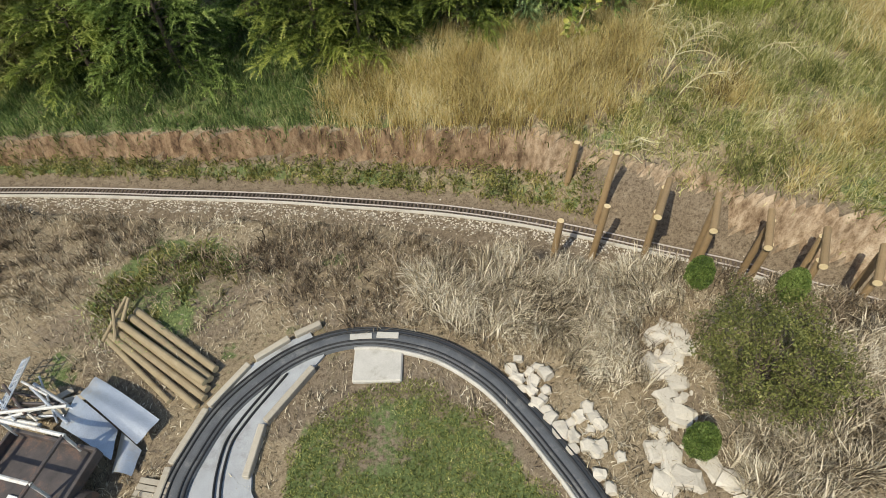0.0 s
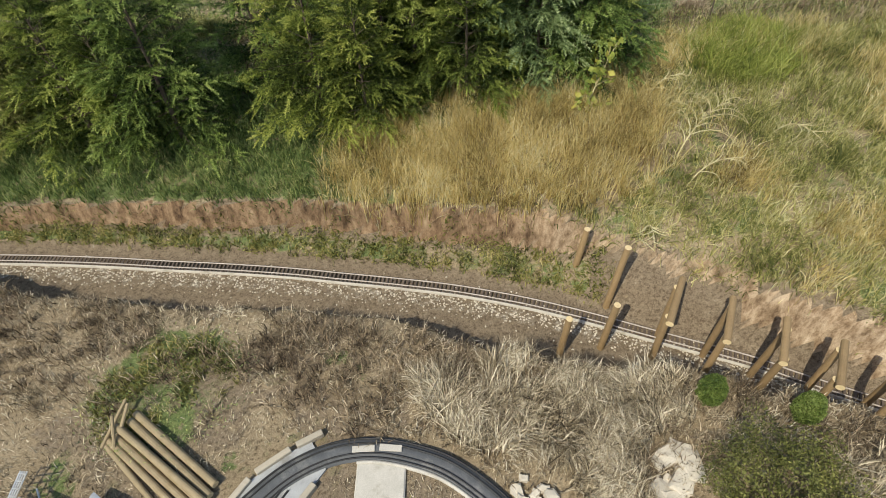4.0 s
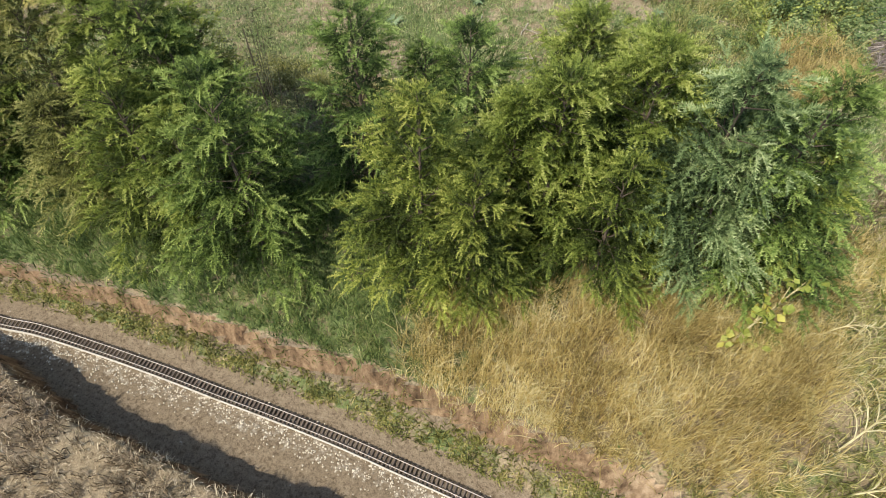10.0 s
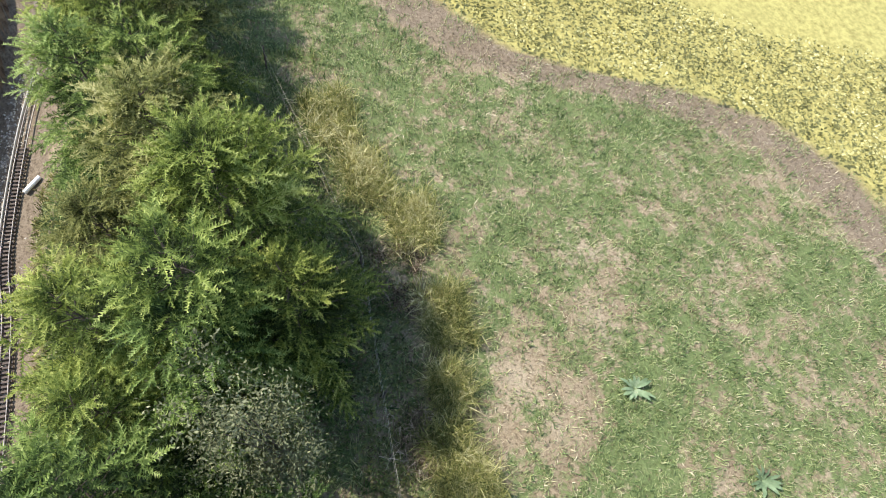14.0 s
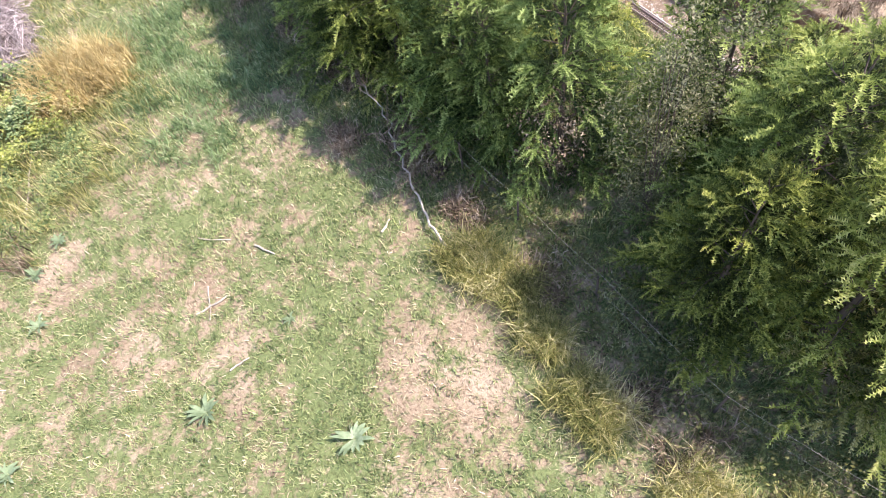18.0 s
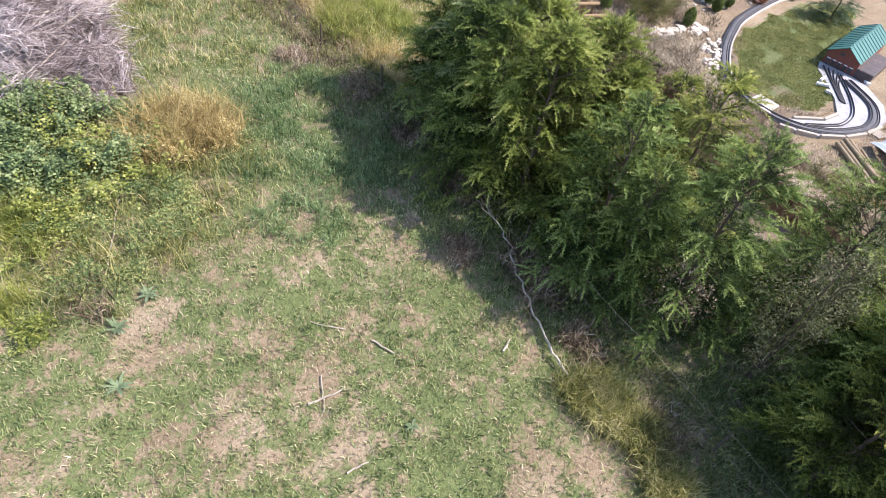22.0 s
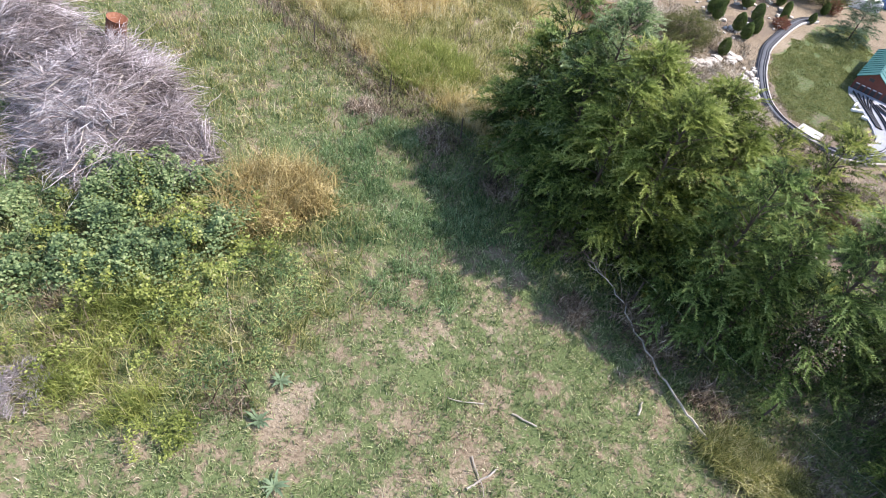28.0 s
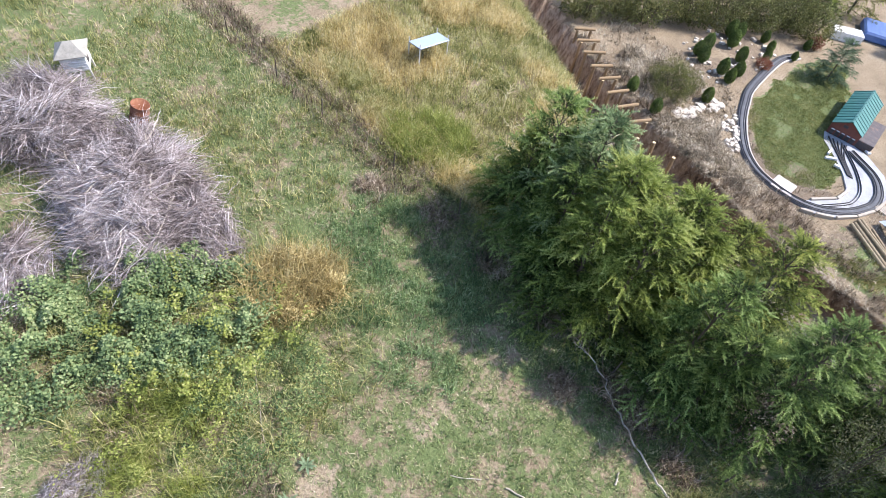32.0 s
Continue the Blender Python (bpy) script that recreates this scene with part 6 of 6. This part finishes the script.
blades("brown_weeds", tufts(5200, 67, 0.06, 15, -13, 8, 5.5, 12, lambda x, y: south(x, y) * (np.interp(x, SLIP_X, SLIP_Y) - y > 0.3) * smooth(3.2, 0.8, np.interp(x, SLIP_X, SLIP_Y) - y) * smooth(0.25, 0.6, value_noise(x, y, 0.7, 69))), 0.36, 0.012, M_REDDRY, 0.6, 0.9, None, "brown dead weeds along the cutting's edge", "weeds", 68)
blades("fountain_grass", np.concatenate([tufts(26, 70 + k, 0.07, 70, cx - r, cx + r, cy - r, cy + r, lambda x, y: np.ones_like(x)) for k, (cx, cy, r) in enumerate([(0.35, 6.9, 0.55), (1.3, 6.8, 0.5), (2.4, 5.7, 0.6), (2.6, 6.7, 0.5), (-0.4, 7.4, 0.35), (5.9, 3.9, 0.6), (5.0, 3.4, 0.6), (3.5, 7.0, 0.5), (1.9, 7.2, 0.5), (2.2, 6.2, 0.5), (6.6, 5.0, 0.6), (0.9, 7.6, 0.5), (4.3, 3.6, 0.5), (7.2, 4.0, 0.6)])]), 0.6, 0.015, M_DRY, 0.6, 1.2, wind, "pale fountain grass in wind-combed tufts", "grass", 79)
blades("lawn_grass", scatter(190000, -4, 3, -6, 6, lambda x, y: inside(LAWN, x + 0.7 * (value_noise(x, y, 0.5, 26) - 0.5), y + 0.7 * (value_noise(x, y, 0.6, 27) - 0.5)) * smooth(0.0, 0.4, value_noise(x, y, 0.7, 28)), 25), 0.07, 0.014, M_LAWN, 0.6, 0.6, None, "mown green lawn inside the loop", "grass", 26)
field_zone = lambda x, y: (y > np.interp(x, FX, FY) - 1.3) * (y < np.interp(x, YELLOW_X, YELLOW_Y)) * np.clip(0.25 + cover(x, y)[..., 0] * 1.1, 0, 1) * smooth(0.12, 0.55, value_noise(x, y, 0.24, 203) + 0.35 * value_noise(x, y, 0.9, 204) - 0.1)
blades("field_grass", tufts(36000, 27, 0.075, 11, -19, 20, 17.5, 35, field_zone), 0.17, 0.0135, M_FIELD, 0.7, 0.9, None, "rough mown field grass with bleached patches", "grass", 28)
blades("field_straw", scatter(85000, -17, 20, 18.5, 33, lambda x, y: (y < np.interp(x, YELLOW_X, YELLOW_Y)) * np.clip(1.25 - cover(x, y)[..., 0], 0.25, 1), 81), 0.15, 0.011, M_STRAW, 1.15, 0.6, wind, "straw lying in the mown field", "grass", 82)
blades("fence_grass", np.concatenate([tufts(60, 84 + k, 0.09, 34, cx - r, cx + r, cy - r * 0.7, cy + r * 0.7, lambda x, y: np.ones_like(x)) for k, (cx, cy, r) in enumerate([(-5.4, 20.65, 0.7), (-6.2, 20.5, 0.6), (-7.4, 20.9, 0.4), (-8.8, 21.3, 0.65), (-11.2, 21.3, 0.7), (-12.7, 20.6, 0.7), (-14.5, 20.2, 0.8), (10.5, 16.8, 0.9), (13, 16.5, 0.9)])]), 0.62, 0.015, M_OLIVE, 0.5, 0.9, None, "straw-yellow weeds beside the fence", "grass", 95)
blades("straw_heads", np.concatenate([tufts(22, 150 + k, 0.1, 26, cx - r, cx + r, cy - r * 0.7, cy + r * 0.7, lambda x, y: np.ones_like(x)) for k, (cx, cy, r) in enumerate([(-5.4, 20.65, 0.6), (-8.8, 21.3, 0.6), (-11.2, 21.3, 0.6), (-12.7, 20.6, 0.6), (-14.5, 20.2, 0.7), (-6.3, 20.5, 0.5)])]), 0.6, 0.012, M_OLIVE, 0.6, 1.1, None, "bleached seed heads of tall weeds beside the fence", "grass", 156)
blades("shade_grass", tufts(5200, 97, 0.1, 9, -17, 7, 12.9, 20.4, lambda x, y: north(x, y) * (y > 15) * 1.0), 0.3, 0.016, M_BANK, 0.8, 0.8, None, "dim undergrowth beneath the cedars", "undergrowth", 98)
blades("tall_green_grass", tufts(900, 401, 0.1, 18, 6.4, 10.6, 14.6, 18.3, lambda x, y: in_ellipse(x, y, 8.4, 16.7, 1.5, 1.3, 0.3)), 0.75, 0.018, M_LIME, 0.5, 0.9, None, "tall bright yellow-green grass by the hedge end", "grass", 402)
blades("rusty_stalks", tufts(300, 411, 0.09, 26, 4.8, 8.2, 22.2, 26, lambda x, y: in_ellipse(x, y, 6.5, 24.1, 1.1, 1.5, -0.5)), 1.1, 0.014, M_ORANGE, 0.4, 0.9, None, "rust-coloured dead weed stalks", "weeds", 412)
blades("weed_stalks", tufts(1700, 99, 0.1, 12, 1, 13, 21.8, 31.5, lambda x, y: np.clip(in_ellipse(x, y, 6.4, 26.8, 4.2, 3.6, 0.9), 0, 1)), 0.7, 0.013, M_OLIVE, 0.6, 0.8, None, "tall straw and olive weed stalks", "weeds", 100)
blades("lush_grass", tufts(3400, 421, 0.09, 13, 0.8, 9.5, 18.9, 25.2, lambda x, y: np.clip(in_ellipse(x, y, 4.6, 21.6, 3.4, 2.3, -0.35), 0, 1) * smooth(0.25, 0.6, value_noise(x, y, 0.7, 423))), 0.3, 0.016, M_FRESH, 0.6, 0.9, None, "fresh green uncut grass between fence and weeds", "grass", 422)
blades("feathery_weeds", tufts(700, 431, 0.12, 30, 2.6, 7.4, 26.2, 31, lambda x, y: np.clip(in_ellipse(x, y, 5.0, 28.7, 1.5, 1.7, 0.9), 0, 1) * smooth(0.3, 0.6, value_noise(x, y, 0.6, 433))), 0.75, 0.013, M_LIME, 0.5, 0.9, None, "feathery yellow-green weeds below the vines", "weeds", 432)
blades("dead_weeds", tufts(160, 441, 0.1, 24, 1.6, 7, 27, 30.4, lambda x, y: in_ellipse(x, y, 6.2, 29.4, 0.7, 0.5) + in_ellipse(x, y, 2.7, 27.9, 0.8, 0.7)), 0.6, 0.016, M_REDDRY, 0.5, 0.8, None, "reddish-brown dead weeds among green ones", "weeds", 442)
blades("far_grass", tufts(5200, 103, 0.12, 9, 7, 26, 16, 30, lambda x, y: (y > np.interp(x, FX, FY) - 0.5) * smooth(6, 10, x) * value_noise(x, y, 1.4, 104)), 0.4, 0.016, M_OLIVE, 0.6, 0.9, None, "longer straw-coloured grass in the far field", "grass", 105)

blades("green_patch", tufts(900, 171, 0.07, 16, -7.6, -3.8, 6.4, 9.6, lambda x, y: south(x, y) * np.clip(in_ellipse(x, y, -5.6, 7.9, 1.3, 1.0, 0.4) * 1.0, 0, 1) * smooth(0.25, 0.6, value_noise(x, y, 0.4, 172))), 0.2, 0.018, M_STRIP, 0.7, 0.9, None, "green weeds amid the dry grass", "weeds", 173)
blades("strip_grass", tufts(8500, 107, 0.06, 9, -15, 3.6, 7, 14, lambda x, y: ((y > np.interp(x, TRACK_X, TRACK_Y) + 0.55) & (y < np.interp(x, NLIP_X, NLIP_Y) - 0.05)) * 1.0), 0.22, 0.018, M_STRIP, 0.8, 0.9, None, "dry brown grass at the foot of the bank", "grass", 108)
blades("furrow_grass", tufts(1800, 109, 0.07, 10, 7, 24, 17.6, 20.4, lambda x, y: smooth(0.5, 0.2, np.abs(y - 17.95)) + smooth(0.5, 0.2, np.abs(y - 18.8))), 0.42, 0.014, M_REDDRY, 0.6, 0.8, None, "tan grass along the old furrow", "grass", 110)
blades("dead_weeds", np.concatenate([tufts(34, 130 + k, 0.08, 26, cx - r, cx + r, cy - r * 0.7, cy + r * 0.7, lambda x, y: np.ones_like(x)) for k, (cx, cy, r) in enumerate([(-1.9, 19.5, 0.6), (-2.8, 19.6, 0.5), (-4.4, 19.9, 0.5), (7.9, 19.7, 0.6), (-0.7, 20.4, 0.4), (5.6, 18.9, 0.6), (3.2, 18.9, 0.5), (0.9, 19.1, 0.5), (-6.6, 20.0, 0.6), (-10, 20.6, 0.8)])]), 0.42, 0.016, M_REDDRY, 0.6, 0.9, None, "reddish-brown dead weeds along the fence", "weeds", 142)
# ---- ballast and the track's sleepers ----
g = np.random.default_rng(11)
i = g.integers(60, len(cut) - 60, 3600)
pb = np.stack([cut[i, 0] + g.normal(0, 0.12, len(i)), cut[i, 1] - 0.3 + g.normal(0, 0.2, len(i))], 1)
pb = pb[(pb[:, 1] > np.interp(pb[:, 0], SLIP_X, SLIP_Y) + 0.3)]
zb = land(pb[:, 0], pb[:, 1])
o = np.array([[1, 0, 0], [-1, 0, 0], [0, 1, 0], [0, -1, 0], [0, 0, 1], [0, 0, -1]], float)
s = g.uniform(0.01, 0.034, (len(pb), 1, 1)) * g.uniform(0.7, 1.3, (len(pb), 6, 1))
v = np.concatenate([pb, zb[:, None]], 1)[:, None] + o * s
t3 = np.array([[0, 2, 4], [2, 1, 4], [1, 3, 4], [3, 0, 4], [2, 0, 5], [1, 2, 5], [3, 1, 5], [0, 3, 5]])
tagged(new("ballast", mesh_of("ballast", v, (np.arange(len(pb))[:, None, None] * 6 + t3).reshape(-1, 3), M_STONE)), "scattered pale ballast stones beside the track", "ballast", kind="stuff")
for k in range(0, len(cut)):
    x, y = cut[k]
    if -16 < x < 9.5:
        ob = new("sleeper", sleeper_mesh)
        ob.parent = track
        ob.matrix_basis = Matrix.Translation((x, y, -0.985)) @ Matrix.Rotation(float(heads[k]) + 0.02 * math.sin(k * 7.0), 4, "Z")
